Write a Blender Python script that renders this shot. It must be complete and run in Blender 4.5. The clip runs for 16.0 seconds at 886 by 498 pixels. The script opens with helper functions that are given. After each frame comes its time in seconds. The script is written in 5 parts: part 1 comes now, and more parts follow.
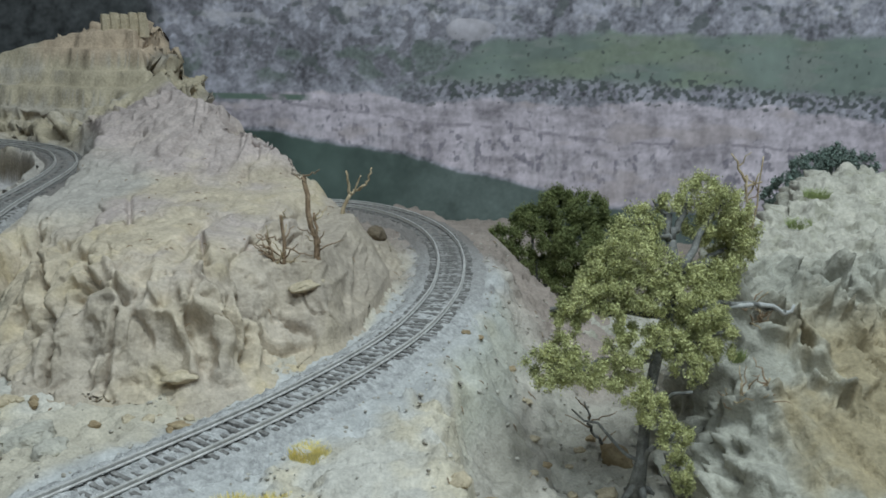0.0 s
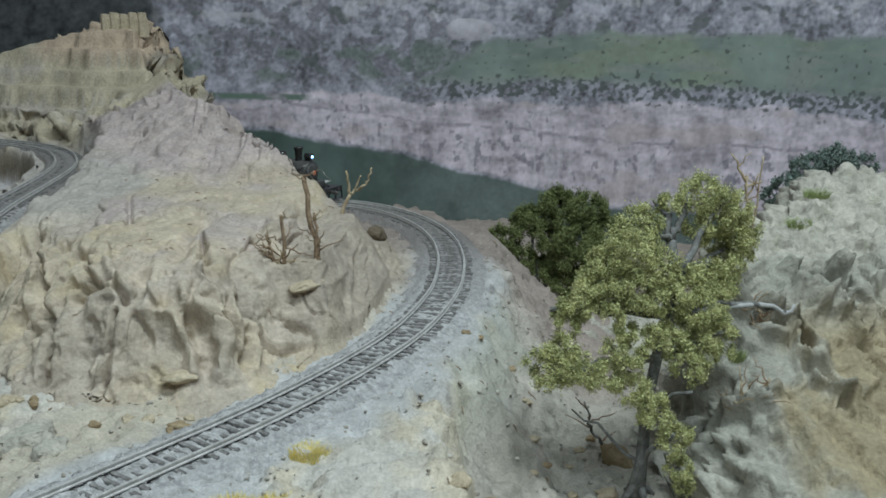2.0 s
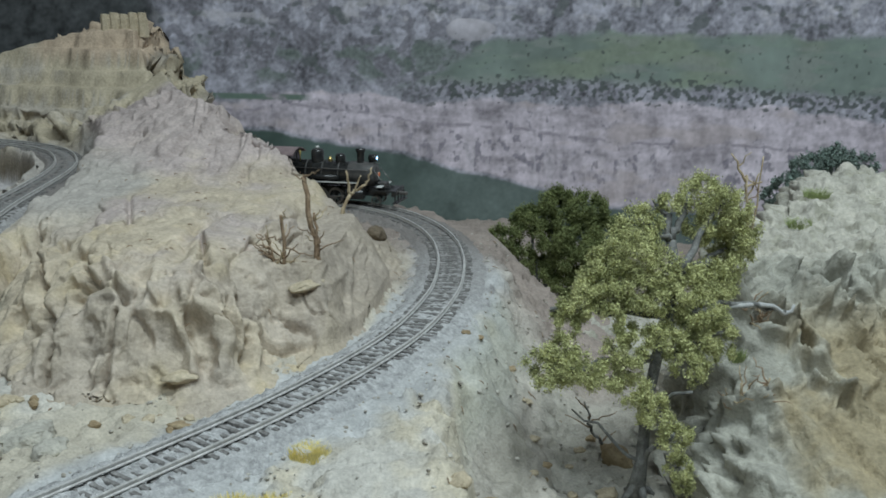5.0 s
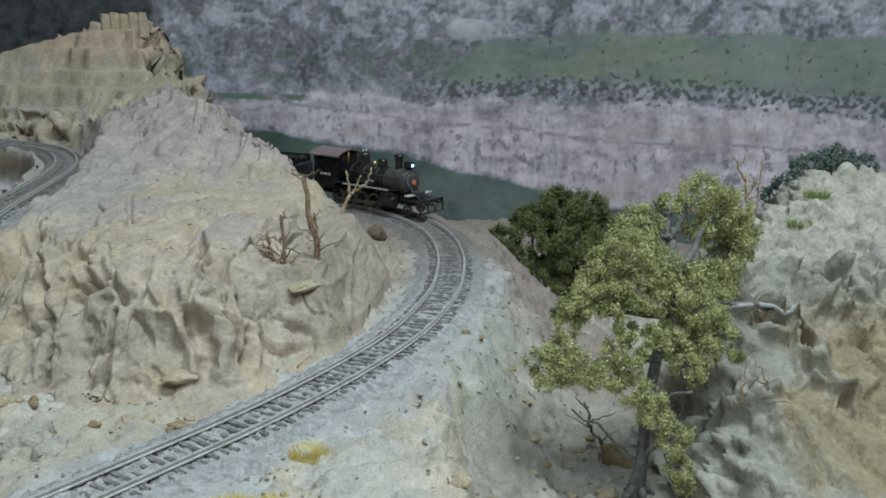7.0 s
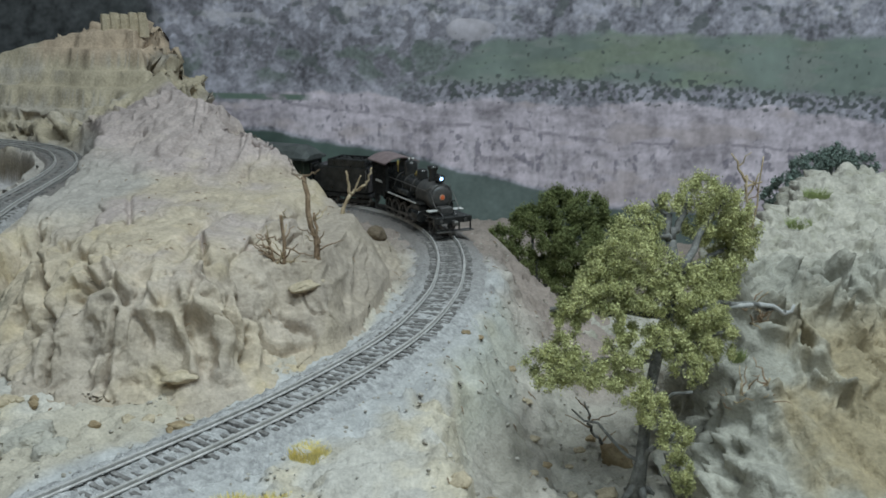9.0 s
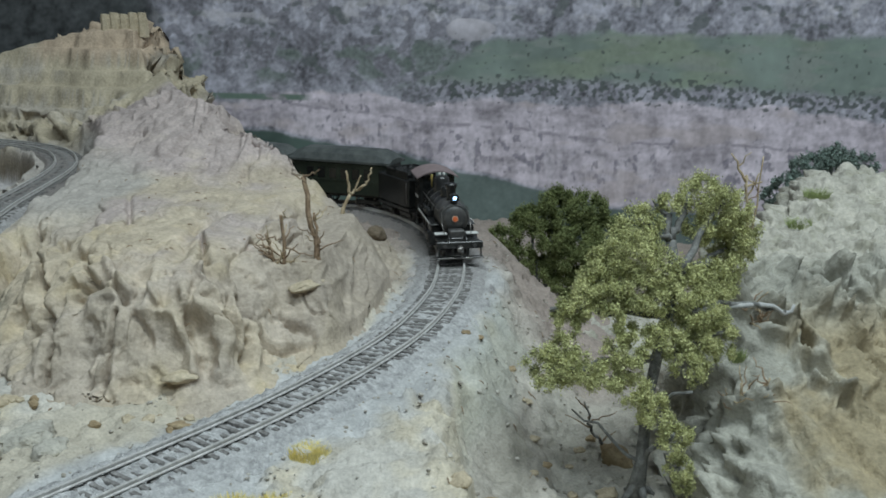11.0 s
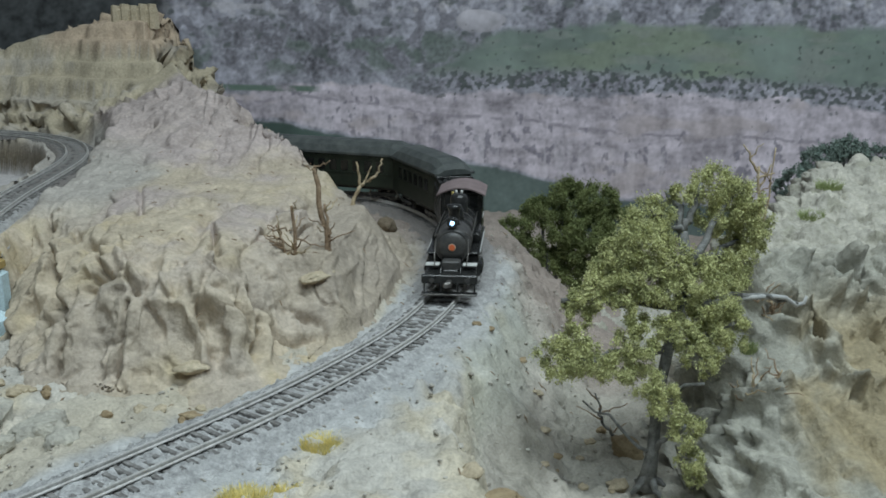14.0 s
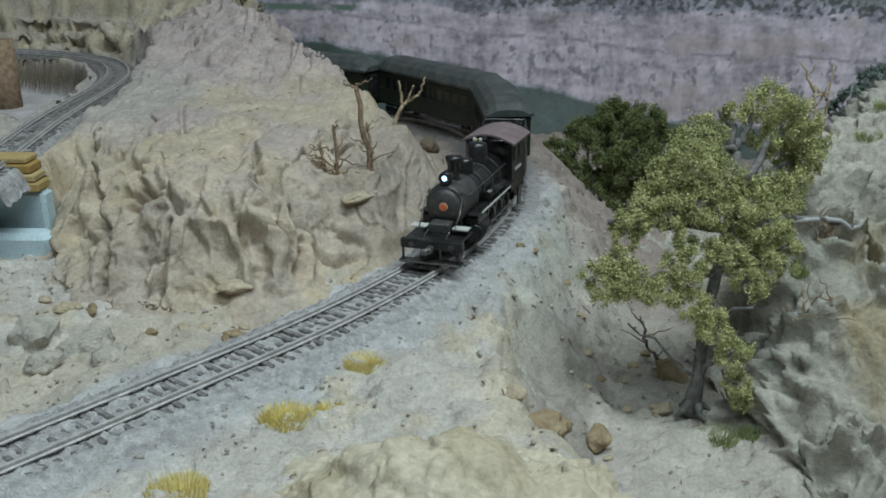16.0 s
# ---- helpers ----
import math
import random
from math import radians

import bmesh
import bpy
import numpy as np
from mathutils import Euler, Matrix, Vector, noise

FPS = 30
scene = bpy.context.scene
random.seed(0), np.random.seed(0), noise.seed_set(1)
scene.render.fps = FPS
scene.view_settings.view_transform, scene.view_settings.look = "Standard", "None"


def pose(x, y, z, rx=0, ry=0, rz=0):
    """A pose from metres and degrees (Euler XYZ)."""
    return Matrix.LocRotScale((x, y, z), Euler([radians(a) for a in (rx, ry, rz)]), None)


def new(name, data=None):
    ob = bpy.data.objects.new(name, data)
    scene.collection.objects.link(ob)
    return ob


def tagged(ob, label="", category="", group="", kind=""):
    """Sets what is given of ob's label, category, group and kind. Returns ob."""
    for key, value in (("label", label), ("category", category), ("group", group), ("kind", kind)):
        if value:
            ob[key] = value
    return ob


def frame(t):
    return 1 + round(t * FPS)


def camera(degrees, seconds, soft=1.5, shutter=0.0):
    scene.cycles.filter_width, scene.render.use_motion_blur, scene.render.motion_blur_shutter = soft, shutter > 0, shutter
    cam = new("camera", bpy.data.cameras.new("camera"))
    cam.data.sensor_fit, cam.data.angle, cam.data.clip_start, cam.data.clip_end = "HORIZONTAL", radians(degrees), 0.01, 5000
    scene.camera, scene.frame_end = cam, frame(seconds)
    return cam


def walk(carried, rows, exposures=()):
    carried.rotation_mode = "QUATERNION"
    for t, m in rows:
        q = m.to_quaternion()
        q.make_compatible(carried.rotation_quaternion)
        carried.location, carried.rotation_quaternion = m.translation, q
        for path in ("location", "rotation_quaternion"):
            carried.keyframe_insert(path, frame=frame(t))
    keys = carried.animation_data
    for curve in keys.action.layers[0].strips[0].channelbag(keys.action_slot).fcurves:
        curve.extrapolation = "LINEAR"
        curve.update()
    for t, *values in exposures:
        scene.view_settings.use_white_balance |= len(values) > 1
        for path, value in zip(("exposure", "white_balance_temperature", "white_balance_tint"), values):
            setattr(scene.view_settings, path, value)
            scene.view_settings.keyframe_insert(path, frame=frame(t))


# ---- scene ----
cam = camera(49.5, 16.0, soft=1.75)
walk(cam, [
    (0, pose(0, 0, 0.156, 76, 0, 0)),
    (13, pose(0, 0, 0.156, 76, 0, 0)),
    (13.5, pose(-0.0005, -0.0002, 0.1552, 75.995, 0.014, 0.097)),
    (14, pose(-0.0009, 0.0004, 0.1553, 75.539, 0.073, 0.535)),
    (14.5, pose(0.0006, 0.0035, 0.1533, 73.568, 0.347, 0.696)),
    (15, pose(0.0005, 0.0062, 0.1520, 72.236, 0.377, 0.849)),
    (15.5, pose(0.0001, 0.0073, 0.1508, 70.926, 0.496, 1.461)),
    (16, pose(-0.0025, 0.0066, 0.1514, 71.065, 0.459, 2.935)),
], exposures=[(0, -0.03), (13, -0.03), (16, -0.21)])

# ---- light: a closed hall with fluorescent ceiling fixtures ----
world = bpy.data.worlds.new("hall_air")
scene.world = world
world.use_nodes = True
world.node_tree.nodes["Background"].inputs[0].default_value = (0.75, 0.85, 1.0, 1)
world.node_tree.nodes["Background"].inputs[1].default_value = 0.05


def ceiling_lamp(x, y, z, sx, sy, watts, colour):
    data = bpy.data.lights.new("tube_light", "AREA")
    data.shape, data.size, data.size_y, data.energy, data.color = "RECTANGLE", sx, sy, watts, colour
    lamp = new("tube_light", data)
    lamp.matrix_world = pose(x, y, z)
    return lamp


ceiling_lamp(0.45, 0.15, 1.50, 1.3, 0.35, 23.5, (0.82, 0.955, 1.0))
ceiling_lamp(0.0, -0.75, 1.56, 1.5, 0.4, 15.5, (0.775, 0.93, 1.0))


# ---- noise ----
_rng = np.random.RandomState(7)
_perm = np.concatenate([_rng.permutation(512)] * 3)
_grad = _rng.normal(size=(512, 3))
_grad /= np.linalg.norm(_grad, axis=1)[:, None]


def perlin(x, y, z=0.0, seed=0):
    x, y, z = np.broadcast_arrays(np.asarray(x, float), np.asarray(y, float), np.asarray(z, float) + seed * 17.37)
    xi, yi, zi = (np.floor(a).astype(int) for a in (x, y, z))
    xf, yf, zf = x - xi, y - yi, z - zi
    u, v, w = (a * a * a * (a * (a * 6 - 15) + 10) for a in (xf, yf, zf))
    total = 0
    for dx in (0, 1):
        for dy in (0, 1):
            for dz in (0, 1):
                k = _perm[_perm[_perm[(xi + dx) & 511] + ((yi + dy) & 511)] + ((zi + dz) & 511)]
                g = _grad[k]
                dot = g[..., 0] * (xf - dx) + g[..., 1] * (yf - dy) + g[..., 2] * (zf - dz)
                total = total + dot * (u if dx else 1 - u) * (v if dy else 1 - v) * (w if dz else 1 - w)
    return total * 1.5


def fbm(x, y, z=0.0, octaves=4, seed=0):
    total, amp = 0, 1.0
    for i in range(octaves):
        total = total + amp * perlin(x * 2 ** i, y * 2 ** i, z * 2 ** i, seed + i)
        amp *= 0.5
    return total


def ridged(x, y, z=0.0, octaves=3, seed=0):
    total, amp = 0, 1.0
    for i in range(octaves):
        total = total + amp * (1 - np.abs(perlin(x * 2 ** i, y * 2 ** i, z * 2 ** i, seed + i)) * 2)
        amp *= 0.5
    return total / 1.75


def smooth(a, b, x):
    t = np.clip((x - a) / (b - a), 0, 1)
    return t * t * (3 - 2 * t)


def smax(a, b, k):
    h = np.clip(0.5 + 0.5 * (a - b) / k, 0, 1)
    return b * (1 - h) + a * h + k * h * (1 - h)


# ---- materials ----
def material(name, low, high, scale=60.0, rough=0.85, metal=0.0, bump=0.3, fine=900.0, dist=0.0006, spec=0.3, crag=0.0, earth_shade=None, tint=False):
    m = bpy.data.materials.new(name)
    m.use_nodes = True
    n, l = m.node_tree.nodes, m.node_tree.links
    bsdf = n["Principled BSDF"]
    geo = n.new("ShaderNodeTexCoord")

    def noise_node(s, detail=5.0):
        t = n.new("ShaderNodeTexNoise")
        t.inputs["Scale"].default_value, t.inputs["Detail"].default_value, t.inputs["Roughness"].default_value = s, detail, 0.62
        l.new(geo.outputs["Object"], t.inputs["Vector"])
        return t

    def ramp(source, a, b, ca, cb):
        r = n.new("ShaderNodeValToRGB")
        r.color_ramp.elements[0].position, r.color_ramp.elements[1].position = a, b
        r.color_ramp.elements[0].color, r.color_ramp.elements[1].color = ca, cb
        l.new(source, r.inputs[0])
        return r

    def mix(fac, a, b, mode="MIX"):
        x = n.new("ShaderNodeMix")
        x.data_type, x.blend_type = "RGBA", mode
        for val, sock in ((fac, x.inputs[0]), (a, x.inputs[6]), (b, x.inputs[7])):
            if isinstance(val, (float, tuple)):
                sock.default_value = val
            else:
                l.new(val, sock)
        return x.outputs[2]

    big, small = noise_node(scale), noise_node(fine, 3.0)
    colour = ramp(big.outputs[0], 0.36, 0.64, (*low, 1), (*high, 1)).outputs[0]
    if tint:
        pigment = n.new("ShaderNodeVertexColor")
        pigment.layer_name = "tint"
        colour = mix(1.0, pigment.outputs[0], colour, "MULTIPLY")
    # fades along one axis to a colour holding both dirt and shade
    if earth_shade:
        axis, start, end, soil_shade = earth_shade
        sep, add = n.new("ShaderNodeSeparateXYZ"), n.new("ShaderNodeMath")
        l.new(geo.outputs["Object"], sep.inputs[0])
        wide = noise_node(9.0)
        add.operation = "MULTIPLY_ADD"
        l.new(wide.outputs[0], add.inputs[0])
        add.inputs[1].default_value = 0.16
        l.new(sep.outputs[axis], add.inputs[2])
        fade = n.new("ShaderNodeMapRange")
        fade.inputs[1].default_value, fade.inputs[2].default_value = start + 0.08, end + 0.08
        l.new(add.outputs[0], fade.inputs[0])
        colour = mix(fade.outputs[0], colour, (*soil_shade, 1))
    speck = ramp(small.outputs[0], 0.3, 0.7, (0.72, 0.72, 0.72, 1), (1.0, 1.0, 1.0, 1)).outputs[0]
    colour = mix(1.0, colour, speck, "MULTIPLY")
    l.new(colour, bsdf.inputs["Base Color"])
    bsdf.inputs["Roughness"].default_value = rough
    bsdf.inputs["Metallic"].default_value = metal
    bsdf.inputs["Specular IOR Level"].default_value = spec
    if bump:
        b = n.new("ShaderNodeBump")
        b.inputs["Strength"].default_value, b.inputs["Distance"].default_value = bump, dist
        l.new(small.outputs[0], b.inputs["Height"])
        l.new(b.outputs[0], bsdf.inputs["Normal"])
        if crag:
            rough_n = noise_node(130.0, 6.0)
            c = n.new("ShaderNodeBump")
            c.inputs["Strength"].default_value, c.inputs["Distance"].default_value = 0.8, crag
            l.new(rough_n.outputs[0], c.inputs["Height"])
            l.new(c.outputs[0], b.inputs["Normal"])
    return m


def paint(name, colour, rough=0.5, metal=0.0, emit=0.0):
    m = bpy.data.materials.new(name)
    m.use_nodes = True
    b = m.node_tree.nodes["Principled BSDF"]
    b.inputs["Base Color"].default_value = (*colour, 1)
    b.inputs["Roughness"].default_value, b.inputs["Metallic"].default_value = rough, metal
    if emit:
        b.inputs["Emission Color"].default_value = (*colour, 1)
        b.inputs["Emission Strength"].default_value = emit
    return m


ROCK = material("sandstone_plaster", (0.88, 0.87, 0.86), (1.14, 1.13, 1.12), 45, 0.92, bump=0.6, fine=420, dist=0.0013, crag=0.0018, tint=True)
GREY_ROCK = material("grey_green_plaster", (0.84, 0.84, 0.83), (1.16, 1.15, 1.14), 50, 0.92, bump=0.6, fine=420, dist=0.0013, crag=0.0020, tint=True)
SAND = material("pale_sand", (0.86, 0.86, 0.86), (1.13, 1.13, 1.13), 60, 0.95, bump=0.7, fine=700, dist=0.0012, crag=0.0013, tint=True)
# far ballast: brownish dirt, the shade at the back mixed into its colour
BALLAST = material("grey_ballast", (0.40, 0.395, 0.395), (0.69, 0.685, 0.68), 260, 0.95, bump=1.0, fine=1100, dist=0.0014, earth_shade=(1, 0.50, 0.66, (0.29, 0.265, 0.25)))
TIE = material("weathered_tie", (0.13, 0.122, 0.115), (0.32, 0.31, 0.30), 400, 0.9, bump=0.4, fine=1500)
RAIL = material("weathered_rail", (0.50, 0.485, 0.465), (0.68, 0.665, 0.645), 200, 0.45, 0.15, bump=0.1)
STONE = material("brown_stone", (0.30, 0.22, 0.13), (0.44, 0.35, 0.22), 120, 0.9, bump=0.6, fine=700, dist=0.001)
PALE_STONE = material("pale_stone", (0.48, 0.40, 0.28), (0.62, 0.53, 0.39), 120, 0.9, bump=0.6, fine=700, dist=0.001)
DARK_STONE = material("dark_brown_stone", (0.13, 0.10, 0.07), (0.25, 0.20, 0.14), 120, 0.9, bump=0.6, fine=700, dist=0.001)
BARK = material("grey_bark", (0.14, 0.14, 0.13), (0.30, 0.30, 0.29), 200, 0.9, bump=0.6, fine=900, dist=0.0008)
DEADWOOD = material("bleached_wood", (0.42, 0.32, 0.20), (0.58, 0.48, 0.33), 200, 0.8, bump=0.4, fine=1200)
BROWNWOOD = material("brown_twig", (0.24, 0.16, 0.10), (0.42, 0.31, 0.21), 200, 0.85, bump=0.4, fine=1200)


# ---- mesh helpers ----
class Shape:
    """Gathers solids into one mesh."""

    def __init__(self):
        self.v, self.f, self.s = [], [], []

    def add(self, verts, faces, soft=False):
        k = len(self.v)
        self.v += [tuple(p) for p in verts]
        self.f += [tuple(i + k for i in q) for q in faces]
        self.s += [soft] * len(faces)
        return self

    def box(self, c, size, bev=0.0, m=None):
        sx, sy, sz = (a / 2 for a in size)
        b = min(bev, sx * 0.9, sy * 0.9, sz * 0.9)
        rings = []
        levels = [(-sz, b), (-sz + b, 0), (sz - b, 0), (sz, b)] if b else [(-sz, 0), (sz, 0)]
        for z, inset in levels:
            x, y = sx - inset, sy - inset
            if b:
                rings.append([(-x + b, -y, z), (x - b, -y, z), (x, -y + b, z), (x, y - b, z), (x - b, y, z), (-x + b, y, z), (-x, y - b, z), (-x, -y + b, z)])
            else:
                rings.append([(-x, -y, z), (x, -y, z), (x, y, z), (-x, y, z)])
        n = len(rings[0])
        verts = [Vector(p) for r in rings for p in r]
        if m is not None:
            verts = [m @ p for p in verts]
        verts = [p + Vector(c) for p in verts]
        faces = [tuple(range(n))[::-1], tuple(range(len(verts) - n, len(verts)))]
        for i in range(len(rings) - 1):
            faces += [(i * n + j, i * n + (j + 1) % n, (i + 1) * n + (j + 1) % n, (i + 1) * n + j) for j in range(n)]
        return self.add(verts, faces)

    def tube(self, pts, radii, seg=10, soft=True):
        """A tapered solid through pts."""
        pts = [Vector(p) for p in pts]
        verts, n = [], len(pts)
        side = None
        for i, p in enumerate(pts):
            d = (pts[min(i + 1, n - 1)] - pts[max(i - 1, 0)]).normalized()
            if side is None:
                side = d.orthogonal().normalized()
            side = (side - d * side.dot(d)).normalized()
            up = d.cross(side)
            for j in range(seg):
                a = 2 * math.pi * j / seg
                verts.append(p + (side * math.cos(a) + up * math.sin(a)) * radii[i])
        k = len(self.v)
        faces = [tuple(range(seg))[::-1]]
        self.add(verts, faces)
        last = tuple(k + (n - 1) * seg + j for j in range(seg))
        for i in range(n - 1):
            for j in range(seg):
                self.f.append((k + i * seg + j, k + i * seg + (j + 1) % seg, k + (i + 1) * seg + (j + 1) % seg, k + (i + 1) * seg + j))
                self.s.append(soft)
        self.f.append(last)
        self.s.append(False)
        return self

    def lathe(self, base, axis, profile, seg=20):
        """A turned solid: profile of (distance along axis, radius)."""
        base, axis = Vector(base), Vector(axis).normalized()
        return self.tube([base + axis * d for d, r in profile], [max(r, 1e-5) for d, r in profile], seg)

    def sheet(self, xs, ys, z, thick):
        """An arched plate: z(x) over xs, extruded over ys, with thickness."""
        verts, faces = [], []
        n = len(xs)
        for y in ys:
            verts += [(x, y, z(x)) for x in xs] + [(x, y, z(x) - thick) for x in xs]
        for i in range(n - 1):
            faces += [(i, i + 1, 2 * n + i + 1, 2 * n + i), (n + i, 3 * n + i, 3 * n + i + 1, n + i + 1)]
            faces += [(i, n + i, n + i + 1, i + 1), (2 * n + i, 2 * n + i + 1, 3 * n + i + 1, 3 * n + i)]
        faces += [(0, 2 * n, 3 * n, n), (n - 1, 2 * n - 1, 4 * n - 1, 3 * n - 1)]
        return self.add(verts, faces)

    def mesh(self, name, mat):
        me = bpy.data.meshes.new(name)
        me.from_pydata(self.v, [], self.f)
        me.polygons.foreach_set("use_smooth", self.s)
        me.materials.append(mat)
        me.update()
        return me


def part(name, shape, mat, parent, label="", at=None):
    ob = new(name, shape.mesh(name, mat) if isinstance(shape, Shape) else shape)
    ob.parent = parent
    if at is not None:
        ob.matrix_basis = at
    if label:
        ob["label"] = label
    return ob


def thing(name, label, category, group="", kind="", at=None):
    ob = new(name)
    ob.empty_display_size = 0.01
    if at is not None:
        ob.matrix_basis = at
    return tagged(ob, label, category, group, kind)


def grid_mesh(name, X, Y, Z, mat, keep=None):
    """A height sheet as a mesh; keep: mask of vertices whose faces stay."""
    ny, nx = X.shape
    co = np.stack([X, Y, Z], -1).reshape(-1, 3)
    idx = np.arange(nx * ny).reshape(ny, nx)
    q = np.stack([idx[:-1, :-1], idx[:-1, 1:], idx[1:, 1:], idx[1:, :-1]], -1).reshape(-1, 4)
    if keep is not None:
        q = q[keep.reshape(-1)[q].any(1)]
        used = np.unique(q)
        remap = np.zeros(nx * ny, int)
        remap[used] = np.arange(len(used))
        co, q = co[used], remap[q]
    me = bpy.data.meshes.new(name)
    me.vertices.add(len(co))
    me.vertices.foreach_set("co", co.astype(np.float32).ravel())
    me.loops.add(q.size)
    me.loops.foreach_set("vertex_index", q.astype(np.int32).ravel())
    me.polygons.add(len(q))
    me.polygons.foreach_set("loop_start", np.arange(0, q.size, 4, dtype=np.int32))
    me.polygons.foreach_set("loop_total", np.full(len(q), 4, np.int32))
    me.polygons.foreach_set("use_smooth", np.ones(len(q), bool))
    me.materials.append(mat)
    me.update(calc_edges=True)
    me.validate()
    return new(name, me)


def spread(a, b, lo, hi, fine, coarse):
    """Grid stations: fine between lo and hi, growing outside."""
    mid = np.arange(lo, hi, fine)
    left, right, step = [], [], fine
    x = lo
    while x > a:
        step = min(step * 1.06, coarse)
        x -= step
        left.append(x)
    step, x = fine, mid[-1]
    while x < b:
        step = min(step * 1.06, coarse)
        x += step
        right.append(x)
    return np.array(left[::-1] + list(mid) + right)


# ---- the plan of the two tracks ----
def curve_through(points, step=0.002):
    p = np.array(points, float)
    p = np.vstack([2 * p[0] - p[1], p, 2 * p[-1] - p[-2]])
    out = []
    for i in range(1, len(p) - 2):
        for t in np.linspace(0, 1, 30, endpoint=False):
            a, b, c, d = p[i - 1:i + 3]
            out.append(0.5 * (2 * b + (c - a) * t + (2 * a - 5 * b + 4 * c - d) * t * t + (3 * b - a - 3 * c + d) * t ** 3))
    out = np.array(out)
    for _ in range(60):
        out[1:-1] = 0.25 * out[:-2] + 0.5 * out[1:-1] + 0.25 * out[2:]
    s = np.concatenate([[0], np.cumsum(np.linalg.norm(np.diff(out, axis=0), axis=1))])
    ss = np.arange(0, s[-1], step)
    return np.stack([np.interp(ss, s, out[:, 0]), np.interp(ss, s, out[:, 1])], 1)


MAIN = curve_through([(-1.05, 1.03), (-0.80, 1.03), (-0.60, 1.02), (-0.45, 1.005), (-0.33, 0.955), (-0.26, 0.895), (-0.20, 0.845), (-0.15, 0.808), (-0.11, 0.794),
                      (-0.073, 0.786), (-0.037, 0.752), (-0.012, 0.705), (0.001, 0.656), (0.0052, 0.609), (0.004, 0.565), (-0.0005, 0.525), (-0.0155, 0.467), (-0.038, 0.4165),
                      (-0.071, 0.361), (-0.104, 0.316), (-0.16, 0.243), (-0.25, 0.13), (-0.36, -0.01)])
UPPER = curve_through([(-0.246, 0.38), (-0.256, 0.45), (-0.268, 0.52), (-0.281, 0.60), (-0.288, 0.67), (-0.296, 0.735), (-0.312, 0.79), (-0.343, 0.845), (-0.390, 0.885), (-0.46, 0.915), (-0.55, 0.93), (-0.70, 0.92)])
UPPER = UPPER[UPPER[:, 1] > 0.43]
UP_Z = 0.037


def nearest(X, Y, line):
    """Distance to a line, and the side (positive: to the right of its direction)."""
    P = np.stack([X.ravel(), Y.ravel()], 1)
    L = line[::3]
    d = np.empty(len(P))
    k = np.empty(len(P), int)
    for i in range(0, len(P), 20000):
        q = ((P[i:i + 20000, None] - L[None]) ** 2).sum(-1)
        k[i:i + 20000] = q.argmin(1)
        d[i:i + 20000] = np.sqrt(q.min(1))
    tang = np.gradient(L, axis=0)[k]
    off = P - L[k]
    side = np.sign(tang[:, 1] * off[:, 0] - tang[:, 0] * off[:, 1])
    return d.reshape(X.shape), side.reshape(X.shape)


def along(X, Y, pts):
    """Distance to a polyline, the value carried along it, and the signed side (left positive)."""
    best = np.full(X.shape, 9.0)
    val = np.zeros(X.shape)
    side = np.zeros(X.shape)
    for (ax, ay, av), (bx, by, bv) in zip(pts[:-1], pts[1:]):
        ux, uy = bx - ax, by - ay
        t = np.clip(((X - ax) * ux + (Y - ay) * uy) / (ux * ux + uy * uy), 0, 1)
        d = np.hypot(X - ax - t * ux, Y - ay - t * uy)
        m = d < best
        best = np.where(m, d, best)
        val = np.where(m, av + t * (bv - av), val)
        side = np.where(m, np.sign(ux * (Y - ay) - uy * (X - ax)), side)
    return best, val, side


def inside(X, Y, poly):
    r = np.zeros(X.shape, bool)
    for (ax, ay), (bx, by) in zip(poly, poly[1:] + poly[:1]):
        c = ((ay > Y) != (by > Y)) & (X < (bx - ax) * (Y - ay) / (by - ay + 1e-12) + ax)
        r ^= c
    return r


# ---- ground: plateau of the track, the gully and its floor ----
def ground_height(X, Y):
    d, side = nearest(X, Y, MAIN)
    rim = np.interp(Y, [-0.1, 0.10, 0.20, 0.26, 0.30, 0.36, 0.42, 0.47, 0.55, 0.62, 0.70, 0.78, 0.86], [0.09, 0.085, 0.065, 0.03, 0.006, -0.004, 0.004, 0.014, 0.029, 0.032, 0.03, 0.03, -0.02])
    rim = rim + 0.006 * fbm(X * 30, Y * 30, 0, 3, 3)
    depth = np.interp(Y, [0.0, 0.15, 0.30, 0.50, 0.60, 0.9], [0.050, 0.054, 0.058, 0.060, 0.064, 0.075])
    width = np.interp(Y, [0.0, 0.25, 0.36, 0.5, 0.7, 0.9], [0.045, 0.045, 0.045, 0.055, 0.075, 0.12])
    a = np.clip((X - rim + 0.004) / (width + 0.014), 0, 1)
    z = -0.005 - depth * (0.65 * smooth(0, 1, a) + 0.35 * (1 - (1 - a) ** 1.6) * smooth(0, 0.3, a)) - 0.03 * smooth(0.12, 0.16, X)
    drop = -0.006 - 0.075 * smooth(0.035, 0.085, d)
    z = np.where((side < 0) & (Y > 0.70), z + (np.minimum(z, drop) - z) * smooth(0.70, 0.76, Y), z)
    z = np.where(side > 0, np.maximum(z, -0.006), z)
    near = smooth(0.016, 0.03, d)
    z = z - 0.014 * np.exp(-(((X - 0.016) / 0.013) ** 2 + ((Y - 0.385) / 0.030) ** 2)) * near
    lump = 0.0042 * fbm(X * 45, Y * 45, 0, 4, 11) + 0.0012 * ridged(X * 130, Y * 130, 0, 2, 15)
    return z + lump * near - 0.0015


